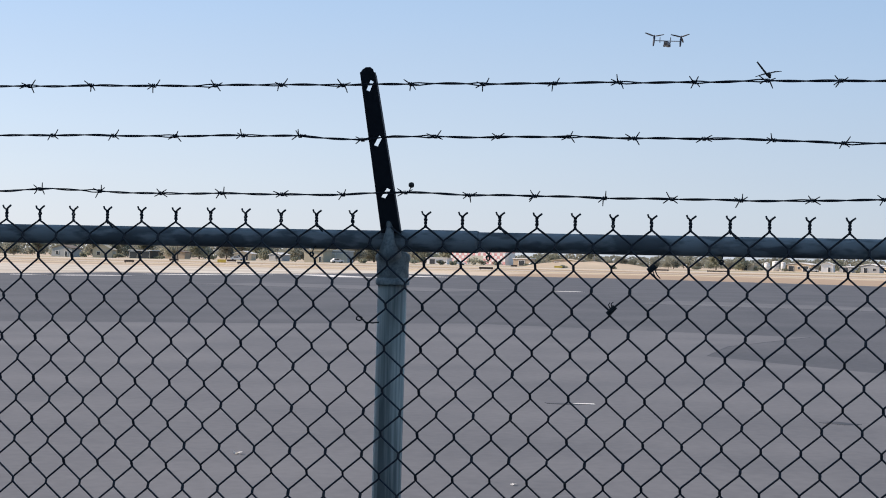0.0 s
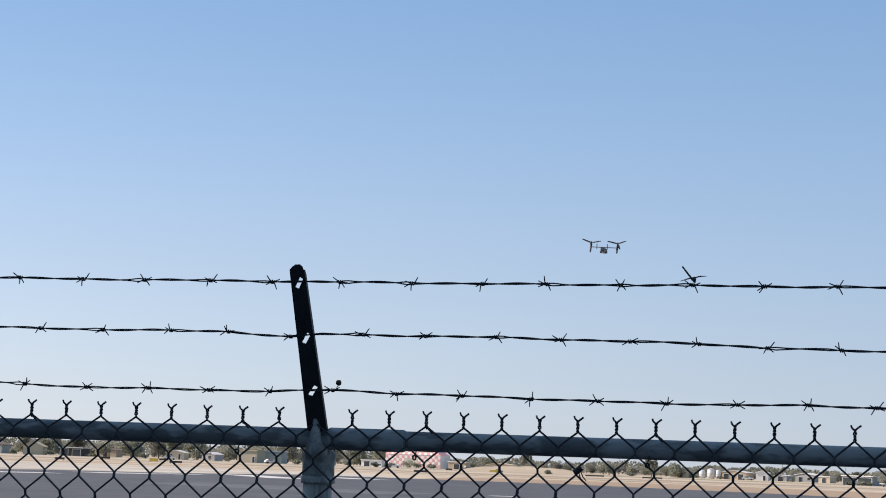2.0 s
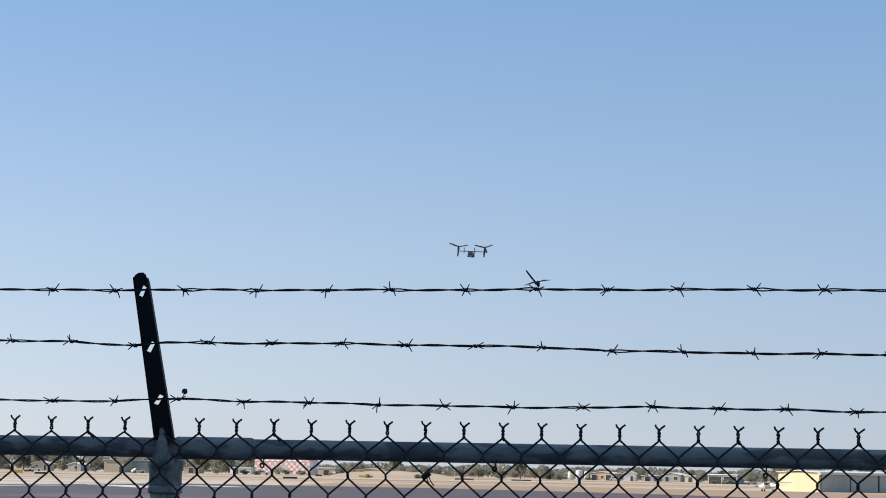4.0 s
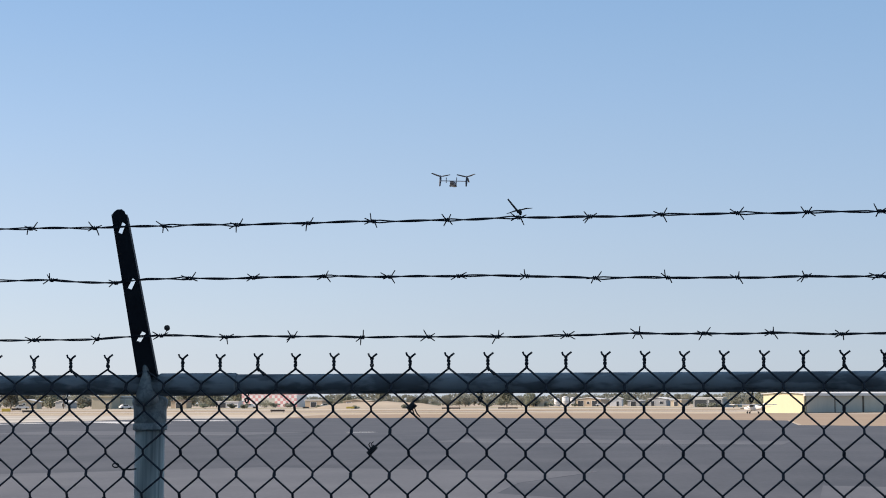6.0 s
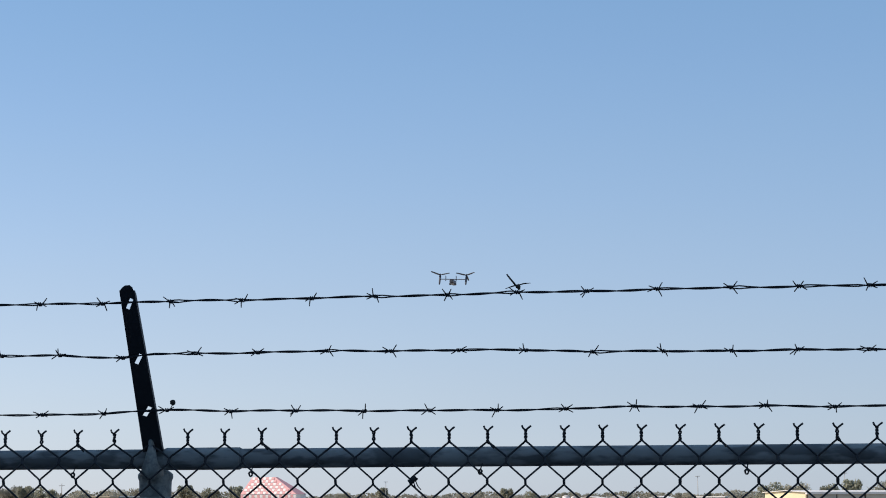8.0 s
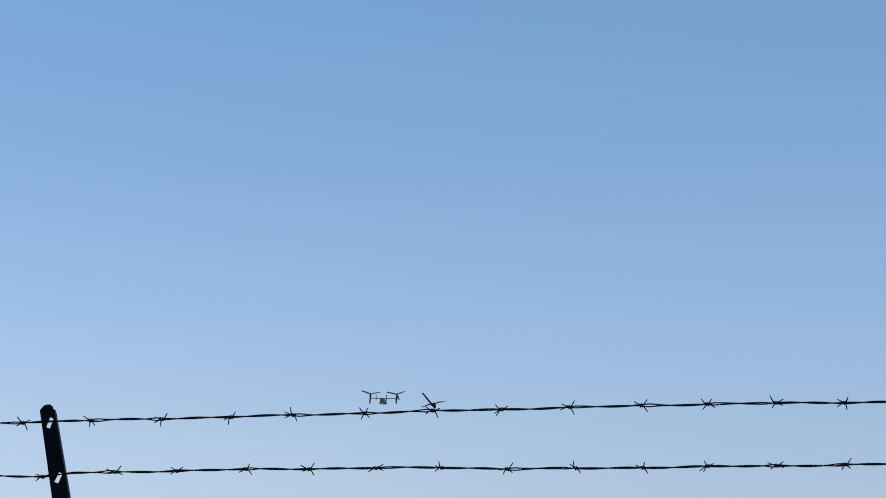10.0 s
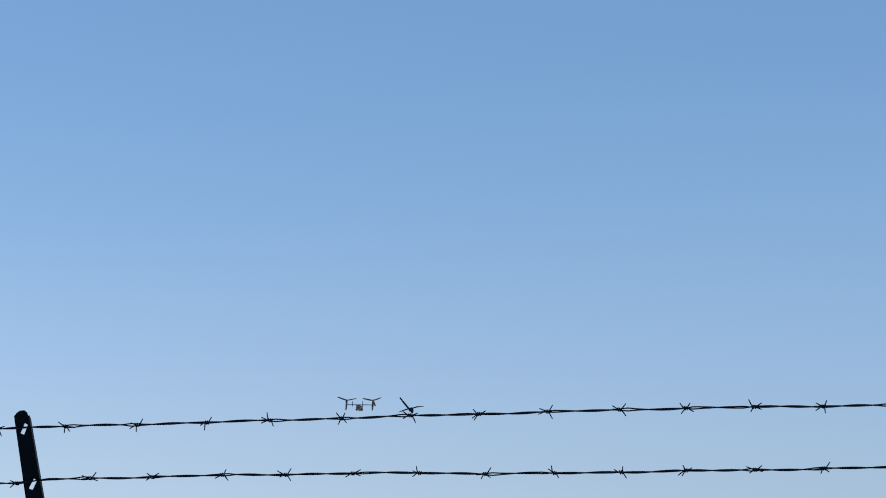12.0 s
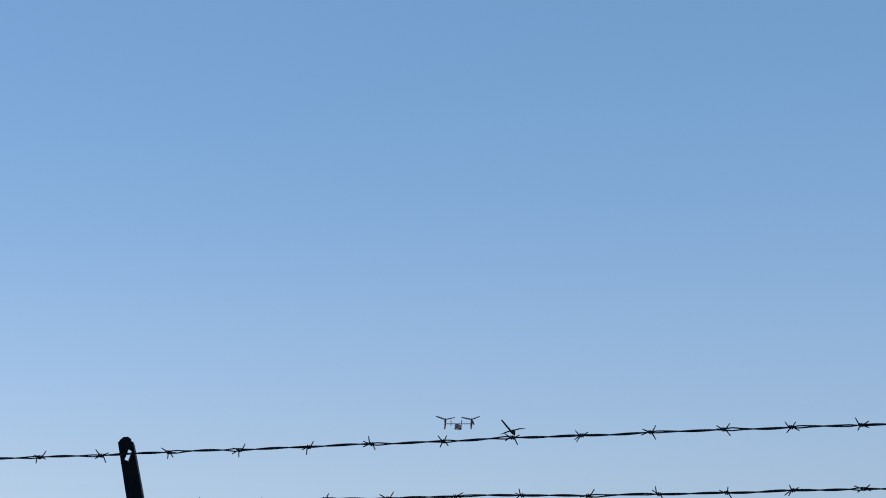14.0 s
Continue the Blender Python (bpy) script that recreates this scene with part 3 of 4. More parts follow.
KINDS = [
    (tree(1, 8, 4.8, HAZE_LEAF, "broad haze-paled olive-green tree beyond the airfield"), 8),
    (tree(2, 6, 5.0, HAZE_LEAF_GREY, "low spreading grey-green desert tree"), 6),
    (tree(3, 11, 4.6, HAZE_LEAF, "tall dark green tree beyond the airfield"), 11),
    (tree(4, 7, 4.4, HAZE_LEAF_GREY, "round grey-green tree beyond the buildings"), 7),
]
used = set()


def plant(kind, s, d, height, turn=0):
    src, h = KINDS[kind]
    m = far(s, d, turn)
    k = height / h
    if kind not in used:
        used.add(kind)
        src.matrix_basis = m
        src.scale = (k, k, k)
        return src
    old = src.scale.copy()
    src.scale = (k, k, k)
    made = copy_thing(src, m)
    src.scale = old
    return made


rng = random.Random(5)
for kind, s, d, h in (
    (2, 30, 760, 7.8), (0, 44, 770, 6.6), (0, -54, 800, 5.8), (2, -37, 900, 9.5), (1, -17, 850, 5.5), (1, 5, 850, 5.2), (3, 60, 850, 5.8),
    (0, 92, 900, 6.2), (1, 108, 900, 5.4), (3, 122, 880, 5.6), (2, 135, 900, 6.0), (1, 150, 560, 5.0), (0, 168, 520, 7.4), (3, 182, 530, 6.6),
    (0, 200, 540, 7.0), (2, 213, 560, 8.6), (1, 228, 540, 7.4), (3, 245, 550, 8.0), (1, 263, 560, 7.0), (0, 286, 560, 7.6),
    (0, -80, 910, 7.4), (3, -95, 910, 7.7), (0, -124, 850, 9.4), (2, -140, 840, 10.6), (0, -152, 850, 9.7), (3, -163, 830, 9.0), (1, -196, 790, 7.9),
    (0, -212, 790, 9.6), (2, -224, 750, 9.7), (3, -233, 770, 8.9), (0, -248, 790, 9.3), (1, -262, 750, 7.5), (2, -277, 790, 10.1), (0, -292, 770, 9.2),
    (3, -306, 790, 8.4), (0, -322, 780, 9.8), (2, -338, 800, 10.3), (1, -352, 790, 7.7), (0, -368, 790, 9.3), (3, -384, 790, 9.1), (2, 15, 1150, 7.8),
    (1, 76, 820, 5.4), (0, -66, 830, 5.0), (3, -108, 880, 7.6), (1, -178, 820, 8.4), (2, -114, 865, 10.4),
):
    plant(kind, s, d, h, rng.uniform(0, 360))
for k in range(96):
    s = -400 + 740 * (k + rng.uniform(0, 1)) / 96
    plant(rng.choice((0, 1, 1, 3)), s, rng.uniform(820, 1010), rng.uniform(3.8, 6.4) + (1.5 if s < -110 else 0), rng.uniform(0, 360))

# Distant tree line, in the leaf colour paled for haze.
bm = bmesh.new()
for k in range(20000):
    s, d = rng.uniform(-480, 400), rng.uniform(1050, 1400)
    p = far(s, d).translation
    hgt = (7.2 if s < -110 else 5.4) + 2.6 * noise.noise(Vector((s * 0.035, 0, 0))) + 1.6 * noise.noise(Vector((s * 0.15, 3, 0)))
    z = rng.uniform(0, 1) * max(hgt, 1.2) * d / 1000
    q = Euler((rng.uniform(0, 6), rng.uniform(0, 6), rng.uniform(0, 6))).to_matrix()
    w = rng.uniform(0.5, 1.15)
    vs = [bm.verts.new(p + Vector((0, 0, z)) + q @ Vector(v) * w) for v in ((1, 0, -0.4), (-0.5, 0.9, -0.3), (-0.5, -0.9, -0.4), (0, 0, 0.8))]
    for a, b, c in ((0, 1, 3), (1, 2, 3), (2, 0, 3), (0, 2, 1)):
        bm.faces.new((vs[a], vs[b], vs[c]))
tagged(part("far_woods", bm, HAZE_LEAF_GREY), "uneven line of haze-paled trees along the horizon", "trees", kind="stuff")


def shed(name, m, w, l, h, rise, wall, roof, label, category, openings=(), group="", door=None):
    """A building with walls, a gabled roof with eaves, and framed openings on its front: (x, width, bottom, top)."""
    t = thing(name, m @ pose(0, 0, 0, 0, 0, -24), label, category, group)
    bm = bmesh.new()
    box(bm, -w / 2, w / 2, 0, l, 0, h)
    if rise:
        for y in (0, l):
            vs = [bm.verts.new(v) for v in ((-w / 2, y, h), (w / 2, y, h), (0, y, h + rise))]
            bm.faces.new(vs)
    part("wall", bm, wall, t)
    bm = bmesh.new()
    e = 0.35
    if rise:
        k = rise / (w / 2)
        for s in (-1, 1):
            vs = [bm.verts.new(v) for v in ((0, -e, h + rise + 0.02), (0, l + e, h + rise + 0.02), (s * (w / 2 + e), l + e, h - e * k + 0.02), (s * (w / 2 + e), -e, h - e * k + 0.02))]
            bm.faces.new(vs)
        bmesh.ops.recalc_face_normals(bm, faces=bm.faces)
        bmesh.ops.solidify(bm, geom=bm.faces[:], thickness=-0.2)
    else:
        box(bm, -w / 2 - e, w / 2 + e, -e, l + e, h + 0.004, h + 0.35)
    part("roof", bm, roof, t)
    for x, ww, z0, z1 in openings:
        # Dark panels; in open bays they replace the shade inside.
        bm = bmesh.new()
        box(bm, x - ww / 2, x + ww / 2, -0.1, -0.02, z0, z1, 0.02)
        o = part("door" if z0 < 0.2 else "window", bm, door or SHADE_GLASS, t)
        bm = bmesh.new()
        for a, b, c, d in ((x - ww / 2 - 0.1, x - ww / 2, z0, z1 + 0.1), (x + ww / 2, x + ww / 2 + 0.1, z0, z1 + 0.1), (x - ww / 2, x + ww / 2, z1, z1 + 0.1)):
            box(bm, a, b, -0.14, -0.02, c, d)
        part("frame", bm, WHITE, o)
    return t


# cream hangar with a long side of grey sliding doors
def hangar():
    m = far(165.8, 318, -41)
    t = thing("hangar", m, "long cream hangar with grey-green sliding doors and white eaves", "hangar")
    w, l, h = 8.7, 46.0, 3.25
    bm = bmesh.new()
    box(bm, 0, w, 0, l, 0, h)
    part("wall", bm, CREAM, t)
    bm = bmesh.new()
    for s in (0, 1):
        x0, x1 = (-0.3, w / 2) if s == 0 else (w / 2, w + 0.5)
        z0, z1 = (h, h + 0.28) if s == 0 else (h + 0.28, h)
        vs = [bm.verts.new(v) for v in ((x0, -0.3, z0), (x1, -0.3, z1), (x1, l + 0.3, z1), (x0, l + 0.3, z0))]
        bm.faces.new(vs)
    bmesh.ops.recalc_face_normals(bm, faces=bm.faces)
    bmesh.ops.solidify(bm, geom=bm.faces[:], thickness=-0.12)
    part("roof", bm, ROOF_PALE, t, "pale metal roof")
    bm = bmesh.new()
    box(bm, w + 0.06, w + 0.5, -0.2, l + 0.2, h - 0.42, h - 0.02)
    part("fascia", bm, WHITE, t, "white eaves fascia")
    # Dark backing sheet, painted shade for the gaps between the doors.
    bm = bmesh.new()
    box(bm, w + 0.01, w + 0.03, 0.4, l - 0.4, 0.02, h - 0.44)
    part("gap_backing", bm, DARK_METAL, t, "dark sheet added behind the doors for gap shade")
    for k in range(6):
        bm = bmesh.new()
        y0 = 0.5 + k * 7.5
        box(bm, w + 0.05, w + (0.12 if k % 2 else 0.2), y0, y0 + 7.1, 0.05, h - 0.45, 0.02)
        part("door", bm, TAUPE, t)
    return t


hangar()


for k in (-2, -1, 0, 1):
    fabric(k * SPAN)


def checkered_building():
    """A building with a steep hipped roof; walls and roof are faced with red and white warning panels, each panel a piece."""
    t = thing("checkered_building", far(-96, 800, -28), "airfield building faced all over with red and white checkered panels", "building")
    w, h, top, n = 26.4, 5.4, 12.6, 20
    ridge0, ridge1, deep = -9.5, 1.5, 3.4
    bm = bmesh.new()
    box(bm, -w / 2, w / 2, 0.1, 9, 0, h)
    part("wall", bm, WHITE, t)
    bm = bmesh.new()
    low = [bm.verts.new(v) for v in ((-w / 2 - 0.2, -0.05, h), (w / 2 + 0.2, -0.05, h), (w / 2 + 0.2, 9.1, h), (-w / 2 - 0.2, 9.1, h))]
    high = [bm.verts.new(v) for v in ((ridge0, deep, top), (ridge1, deep, top), (ridge1, 9.1 - deep, top), (ridge0, 9.1 - deep, top))]
    bm.faces.new(low[::-1]), bm.faces.new(high)
    for k in range(4):
        bm.faces.new((low[k], low[(k + 1) % 4], high[(k + 1) % 4], high[k]))
    bmesh.ops.recalc_face_normals(bm, faces=bm.faces)
    part("roof", bm, RED, t, "pale red hipped roof")
    pw, ph = w / n, 1.2
    bm = bmesh.new()
    box(bm, -pw / 2 + 0.03, pw / 2 - 0.03, -0.06, 0.08, 0.03, ph - 0.03, 0.02)
    faces = {}
    for key, mat in (("red", RED), ("white", WHITE)):
        me = bpy.data.meshes.new("panel")
        bm.to_mesh(me)
        me.materials.append(mat)
        faces[key] = me
    bm.free()
    for i in range(n):
        for j in range(4):
            if not (7 <= i <= 11 and j < 3):
                shared("panel", faces["red" if (i + j) % 2 else "white"], t, pose(-w / 2 + pw * (i + 0.5), 0, 0.3 + ph * j))
    slope = math.atan2(deep, top - h)
    length = math.hypot(deep, top - h)
    for j in range(6):
        v = (j + 0.05) * length / 6
        left, right = -w / 2 + (ridge0 + w / 2) * (v + ph) / length, w / 2 + (ridge1 - w / 2) * (v + ph) / length
        for i in range(n):
            x = -w / 2 + pw * (i + 0.5)
            if left < x - pw / 2 and x + pw / 2 < right:
                shared("panel", faces["red" if (i + j) % 2 else "white"], t, pose(x, -0.1 + v * math.sin(slope), h + v * math.cos(slope), -math.degrees(slope)))
    bm = bmesh.new()
    box(bm, -w / 2 + pw * 7 + 0.1, -w / 2 + pw * 12 - 0.1, -0.02, 0.09, 0, ph * 3 + 0.2, 0.02)
    part("door", bm, TAUPE, t, "dark wide bay door")
    return t


checkered_building()

# sheds and houses, from one end of the airfield to the other
shed("house", far(-325, 700, -8), 9.0, 7, 3.4, 1.2, GREY_WALL, ROOF_BROWN, "grey-green house with a brown gabled roof", "house", [(-2, 1.2, 1, 2.2), (2, 1, 0.05, 2.1)])
shed("house", far(-302, 690, 12), 7.4, 8, 3.2, 1.8, BEIGE, BEIGE, "beige house with a plain gable end", "house", [(-1.5, 1.2, 1, 2.2)])
# Closed dark box; its colour stands for the shade under the roof.
shed("carport", far(-281, 690, 0), 9.0, 7, 2.9, 0, DARK_METAL, ROOF_PALE, "dark open carport with a pale flat roof", "carport", [(-2.6, 3, 0.05, 2.5), (2.2, 3.2, 0.05, 2.5)])
shed("shed", far(-262, 760, 0), 9.5, 6, 2.8, 0.8, TAN, ROOF_BROWN, "low tan shed among the trees", "shed", [(0, 2, 0.05, 2.2)])
shed("house", far(-224, 720, 5), 7.0, 6, 2.6, 0.9, BEIGE, ROOF_PALE, "small beige house with a white roof", "house", [(-1.5, 1, 1, 2), (1.8, 0.9, 0.05, 2.1)])
shed("house", far(-206, 740, -10), 6.0, 6, 2.6, 0.8, GREY_WALL, ROOF_PALE, "small grey house with a pale roof", "house", [(0.8, 1.4, 0.9, 2)])
shed("block_building", far(-185, 680, 0), 7.6, 8, 4.2, 0, BEIGE, BEIGE, "plain beige flat-roofed block building", "building", [(2.6, 0.9, 0.05, 2.1)])
shed("aircraft_shed", far(-172.5, 690, 14), 8.8, 12, 4.2, 0, GREY_WALL, WHITE, "grey aircraft shed with a white roof edge", "hangar", [(-2.2, 3.8, 0.05, 3.4), (2.1, 3.8, 0.05, 3.4)], door=TAUPE)
shed("shed", far(-144, 730, 0), 6.4, 5, 2.6, 0.5, TAN, ROOF_BROWN, "small tan shed beside the trees", "shed", [(0, 2.2, 0.05, 2.1)])
shed("shed", far(-118, 760, 0), 9.0, 5, 2.4, 0, WHITE, ROOF_PALE, "low white shed beside the checkered building", "shed", [(-2, 2.4, 0.05, 2), (2, 1.2, 0.9, 1.8)])
shed("shed", far(-72.5, 790, 0), 7.8, 5, 2.9, 0, TAN, WHITE, "low shed with a bright white roof edge", "shed", [(0, 2.6, 0.05, 2.2)])
shed("shed", far(-50, 760, 0), 11, 6, 2.6, 0.6, TAN, BEIGE, "low tan shed on the dry field", "shed", [(-3, 2.2, 0.05, 2)])
shed("shed", far(45.5, 770, 4), 6.5, 6, 2.5, 0, BEIGE, BEIGE, "low beige shed before the trees", "shed", [(0, 1.4, 0.05, 2)])
shed("workshop", far(73, 800, 0), 11, 8, 2.9, 0.7, TAN, ROOF_PALE, "low tan workshop with a pale roof", "building", [(-3.5, 2.4, 0.05, 2.3), (0, 1.2, 1, 2), (3, 2.4, 0.05, 2.3)])
shed("white_building", far(87.5, 790, 18), 5.0, 7, 3.1, 0.9, WHITE, WHITE, "small bright white building with a gabled roof", "building", [(0.9, 1, 0.05, 2)])
shed("shed", far(97, 800, 0), 5.5, 6, 2.4, 0.3, GREY_WALL, ROOF_PALE, "low grey shed beside a white building", "shed", [(0, 2.4, 0.05, 2)])
shed("workshop", far(109.5, 820, 0), 8.6, 8, 2.9, 0.8, GREY_WALL, WHITE, "grey workshop with a white gabled roof", "building", [(-2, 1.6, 0.05, 2.1), (2, 1.6, 0.9, 2)])
shed("shed", far(119.5, 780, -6), 5.2, 5, 2.4, 0, BEIGE, ROOF_PALE, "small beige shed with a pale flat roof", "shed", [(0, 1.8, 0.05, 2)])
shed("aircraft_shed", far(136.5, 640, -4), 11.2, 9, 2.9, 0, GREY_WALL, WHITE, "open grey aircraft shed with a white roof edge", "hangar", [(-2.8, 4.8, 0.05, 2.5), (2.8, 4.8, 0.05, 2.5)])
shed("house", far(148.5, 650, 10), 5.0, 6, 3.2, 1.3, BEIGE, BEIGE, "cream house with a gabled roof", "house", [(0, 1, 0.05, 2.1)])


def storage_tank(s, d, r, h):
    t = thing("storage_tank", far(s, d), "upright white cylindrical storage tank", "storage tank", "white tanks")
    bm = bmesh.new()
    lathe(bm, [(r, 0), (r, h * 0.5), (r, h), (r * 0.93, h + 0.1), (r * 0.3, h + 0.35)], 20)
    part("shell", bm, WHITE, t)
    for z in (0.3, h * 0.5, h - 0.15):
        bm = bmesh.new()
        lathe(bm, [(r + 0.01, z), (r + 0.05, z + 0.02), (r + 0.05, z + 0.1), (r + 0.01, z + 0.12)], 20)
        part("band", bm, GREY_WALL, t)
    return t


storage_tank(56.5, 800, 1.2, 3.2)
storage_tank(61.0, 805, 1.5, 3.9)
storage_tank(64.8, 800, 0.95, 3.5)


def sign(s, d, w, h, mat, label):
    t = thing("airfield_sign", far(s, d, random.uniform(-8, 8)), label, "airfield sign", "airfield signs")
    bm = bmesh.new()
    box(bm, -w / 2, w / 2, -0.12, 0.12, 0.22, 0.22 + h, 0.02)
    part("panel", bm, mat, t)
    n = max(2, round(w / 1.4))
    for k in range(n):
        bm = bmesh.new()
        x = -w / 2 + 0.25 + (w - 0.5) * k / (n - 1)
        tube(bm, [(x, 0, -0.05), (x, 0, 0.24)], 0.05, 8)
        part("leg", bm, GREY_WALL, t)
    return t


for s, d, w, h, mat, label in (
    (-223.5, 390, 2.6, 0.42, DARK_METAL, "low dark airfield sign on the dry grass"),
    (-91.5, 385, 2.9, 0.4, DARK_METAL, "low dark airfield sign on the dry grass"),
    (-76.5, 590, 2.0, 0.5, DARK_METAL, "low dark airfield sign on the dry grass"),
    (0.4, 505, 5.0, 0.35, DARK_METAL, "long low dark sign board on the dry grass"),
    (30.5, 505, 5.3, 0.35, DARK_METAL, "long low dark sign board on the dry grass"),
    (-53, 560, 2.4, 0.55, YELLOW, "low yellow airfield sign on the dry grass"),
    (-235.5, 430, 2.0, 0.7, YELLOW, "low yellow airfield sign on the dry grass"),
    (-230, 520, 2.6, 0.5, DARK_METAL, "low dark airfield sign on the dry grass"),
    (-287, 360, 1.9, 0.4, DARK_METAL, "low dark airfield sign on the dry grass"),
    (-262, 480, 2.4, 0.5, DARK_METAL, "low dark airfield sign on the dry grass"),
):
    sign(s, d, w, h, mat, label)


def vehicle(s, d, turn, body, length, name, label, category):
    t = thing(name, far(s, d, turn), label, category, "parked vehicles")
    k = length / 4.6
    bm = bmesh.new()
    prof = [(-2.3, 0.45), (2.3, 0.45), (2.3, 0.9), (2.2, 1.0), (1.1, 1.08), (0.5, 1.62), (-1.3, 1.62), (-1.9, 1.1), (-2.3, 1.0)]
    lo, hi = [bm.verts.new((x * k, -0.88, z * k)) for x, z in prof], [bm.verts.new((x * k, 0.88, z * k)) for x, z in prof]
    bm.faces.new(lo), bm.faces.new(hi[::-1])
    for i in range(len(prof)):
        bm.faces.new((lo[i], hi[i], hi[(i + 1) % len(prof)], lo[(i + 1) % len(prof)]))
    bmesh.ops.recalc_face_normals(bm, faces=bm.faces)
    b = part("body", bm, body, t)
    bm = bmesh.new()
    box(bm, -1.2 * k, 0.5 * k, -0.9, -0.885, 1.1 * k, 1.5 * k)
    part("window", bm, SHADE_GLASS, b)
    for x in (-1.45, 1.45):
        for y in (-0.8, 0.8):
            bm = bmesh.new()
            lathe(bm, [(0.2, -0.12), (0.33, -0.12), (0.34, 0), (0.33, 0.12), (0.2, 0.12)], 14, pose(x * k, y, 0.34, 90))
            part("wheel", bm, RUBBER, t)
    return t


vehicle(-227, 640, 0, WHITE, 4.6, "car", "white car parked beyond the dry field", "car")
vehicle(-172, 640, 20, WHITE, 4.4, "car", "white car parked before the grey shed", "car")
vehicle(-106, 690, -10, WHITE, 4.6, "van", "white van parked near the checkered building", "van")
vehicle(-66, 700, 8, WHITE, 4.4, "car", "white car parked beyond the dry field", "car")
vehicle(80, 760, 0, WHITE, 4.6, "car", "white car parked beside the tan workshop", "car")


def light_plane():
    t = thing("light_aircraft", far(160.5, 300, -52) @ Matrix.Scale(0.8, 4), "small white high-wing light aircraft parked by the hangar", "aircraft")
    bm = bmesh.new()
    sections = [(-3.4, 0.12, 0.16, 1.25), (-2, 0.28, 0.34, 1.2), (-0.4, 0.5, 0.58, 1.15), (0.8, 0.52, 0.62, 1.15), (1.7, 0.48, 0.42, 1.0), (2.6, 0.36, 0.33, 1.0), (2.9, 0.14, 0.14, 1.0)]
    loft(bm, sections, 12)
    bmesh.ops.rotate(bm, verts=bm.verts, cent=(0, 0, 0), matrix=Matrix.Rotation(radians(90), 3, "Z"))
    b = part("fuselage", bm, WHITE, t)
    bm = bmesh.new()
    box(bm, -0.9, 0.75, -5.3, 5.3, 1.72, 1.86, 0.05)
    part("wing", bm, WHITE, t)
    bm = bmesh.new()
    box(bm, 2.7, 3.5, -1.7, 1.7, 1.3, 1.38, 0.03)
    part("tailplane", bm, WHITE, t)
    bm = bmesh.new()
    slab(bm, [(2.5, 1.35), (3.5, 1.35), (3.7, 2.15), (3.25, 2.15)], -0.05, 0.05)
    bmesh.ops.rotate(bm, verts=bm.verts, cent=(0, 0, 0), matrix=Matrix.Rotation(radians(90), 3, "X"))
    part("fin", bm, WHITE, t)
    bm = bmesh.new()
    box(bm, -0.75, 0.5, -0.535, 0.535, 1.32, 1.66, 0.05)
    part("window", bm, SHADE_GLASS, b)
    for x, y in ((-2.0, 0), (0.2, -1.1), (0.2, 1.1)):
        bm = bmesh.new()
        lathe(bm, [(0.1, -0.07), (0.2, -0.07), (0.22, 0), (0.2, 0.07), (0.1, 0.07)], 12, pose(x, y, 0.22, 90))
        tube(bm, [(x, y, 0.3), (x * 0.9, y * 0.4, 0.75)], 0.04, 6)
        part("wheel", bm, RUBBER, t)
    for s in (-1, 1):
        bm = bmesh.new()
        tube(bm, [(-0.1, s * 0.5, 0.75), (-0.1, s * 2.6, 1.72)], 0.05, 6)
        part("strut", bm, WHITE, t)
    bm = bmesh.new()
    box(bm, -3.0, -2.94, -0.95, 0.95, 0.92, 1.06, 0.02)
    part("propeller", bm, RUBBER, t)
    return t


light_plane()


def pole(s, d, h, label, lamp=False):
    t = thing("light_pole" if lamp else "utility_pole", far(s, d), label, "pole", "far poles")
    bm = bmesh.new()
    tube(bm, [(0, 0, -0.2), (0, 0, h * 0.5), (0, 0, h)], [0.16, 0.13, 0.09], 8)
    part("shaft", bm, GREY_WALL if lamp else BARK, t)
    bm = bmesh.new()
    if lamp:
        box(bm, -0.9, 0.9, -0.18, 0.18, h - 0.1, h + 0.12, 0.03)
    else:
        box(bm, -1.1, 1.1, -0.08, 0.08, h - 0.9, h - 0.75, 0.02)
    part("lamp_head" if lamp else "crossarm", bm, GREY_WALL if lamp else BARK, t)
    return t


for s, d, h, lamp in ((130.5, 720, 11.0, True), (208, 620, 10.5, True), (-34, 820, 10.5, True), (-150, 740, 9.5, False), (-205, 720, 9.5, False), (98, 900, 9, False), (-260, 720, 9.5, False)):
    pole(s, d, h, "slim grey light pole beyond the airfield" if lamp else "wooden utility pole with a crossarm", lamp)

# low mound of bare earth on the field
bm = bmesh.new()
for i in range(41):
    for j in range(11):
        x, y = -22 + 44 * i / 40, -5 + 10 * j / 10
        e = max(0.0, 1 - (x / 22) ** 2) * max(0.0, 1 - (y / 5) ** 2)
        bm.verts.new((x, y, -0.05 + 2.3 * e ** 0.7 + 0.3 * e * noise.noise(Vector((x * 0.25, y * 0.4, 0)))))
bm.verts.ensure_lookup_table()
for i in range(40):
    for j in range(10):
        a = i * 11 + j
        bm.faces.new((bm.verts[a], bm.verts[a + 11], bm.verts[a + 12], bm.verts[a + 1])).smooth = True
mound = tagged(part("earth_mound", bm, DIRT), "low mound of bare tan earth on the airfield", "mound")
mound.matrix_basis = far(-37, 620)


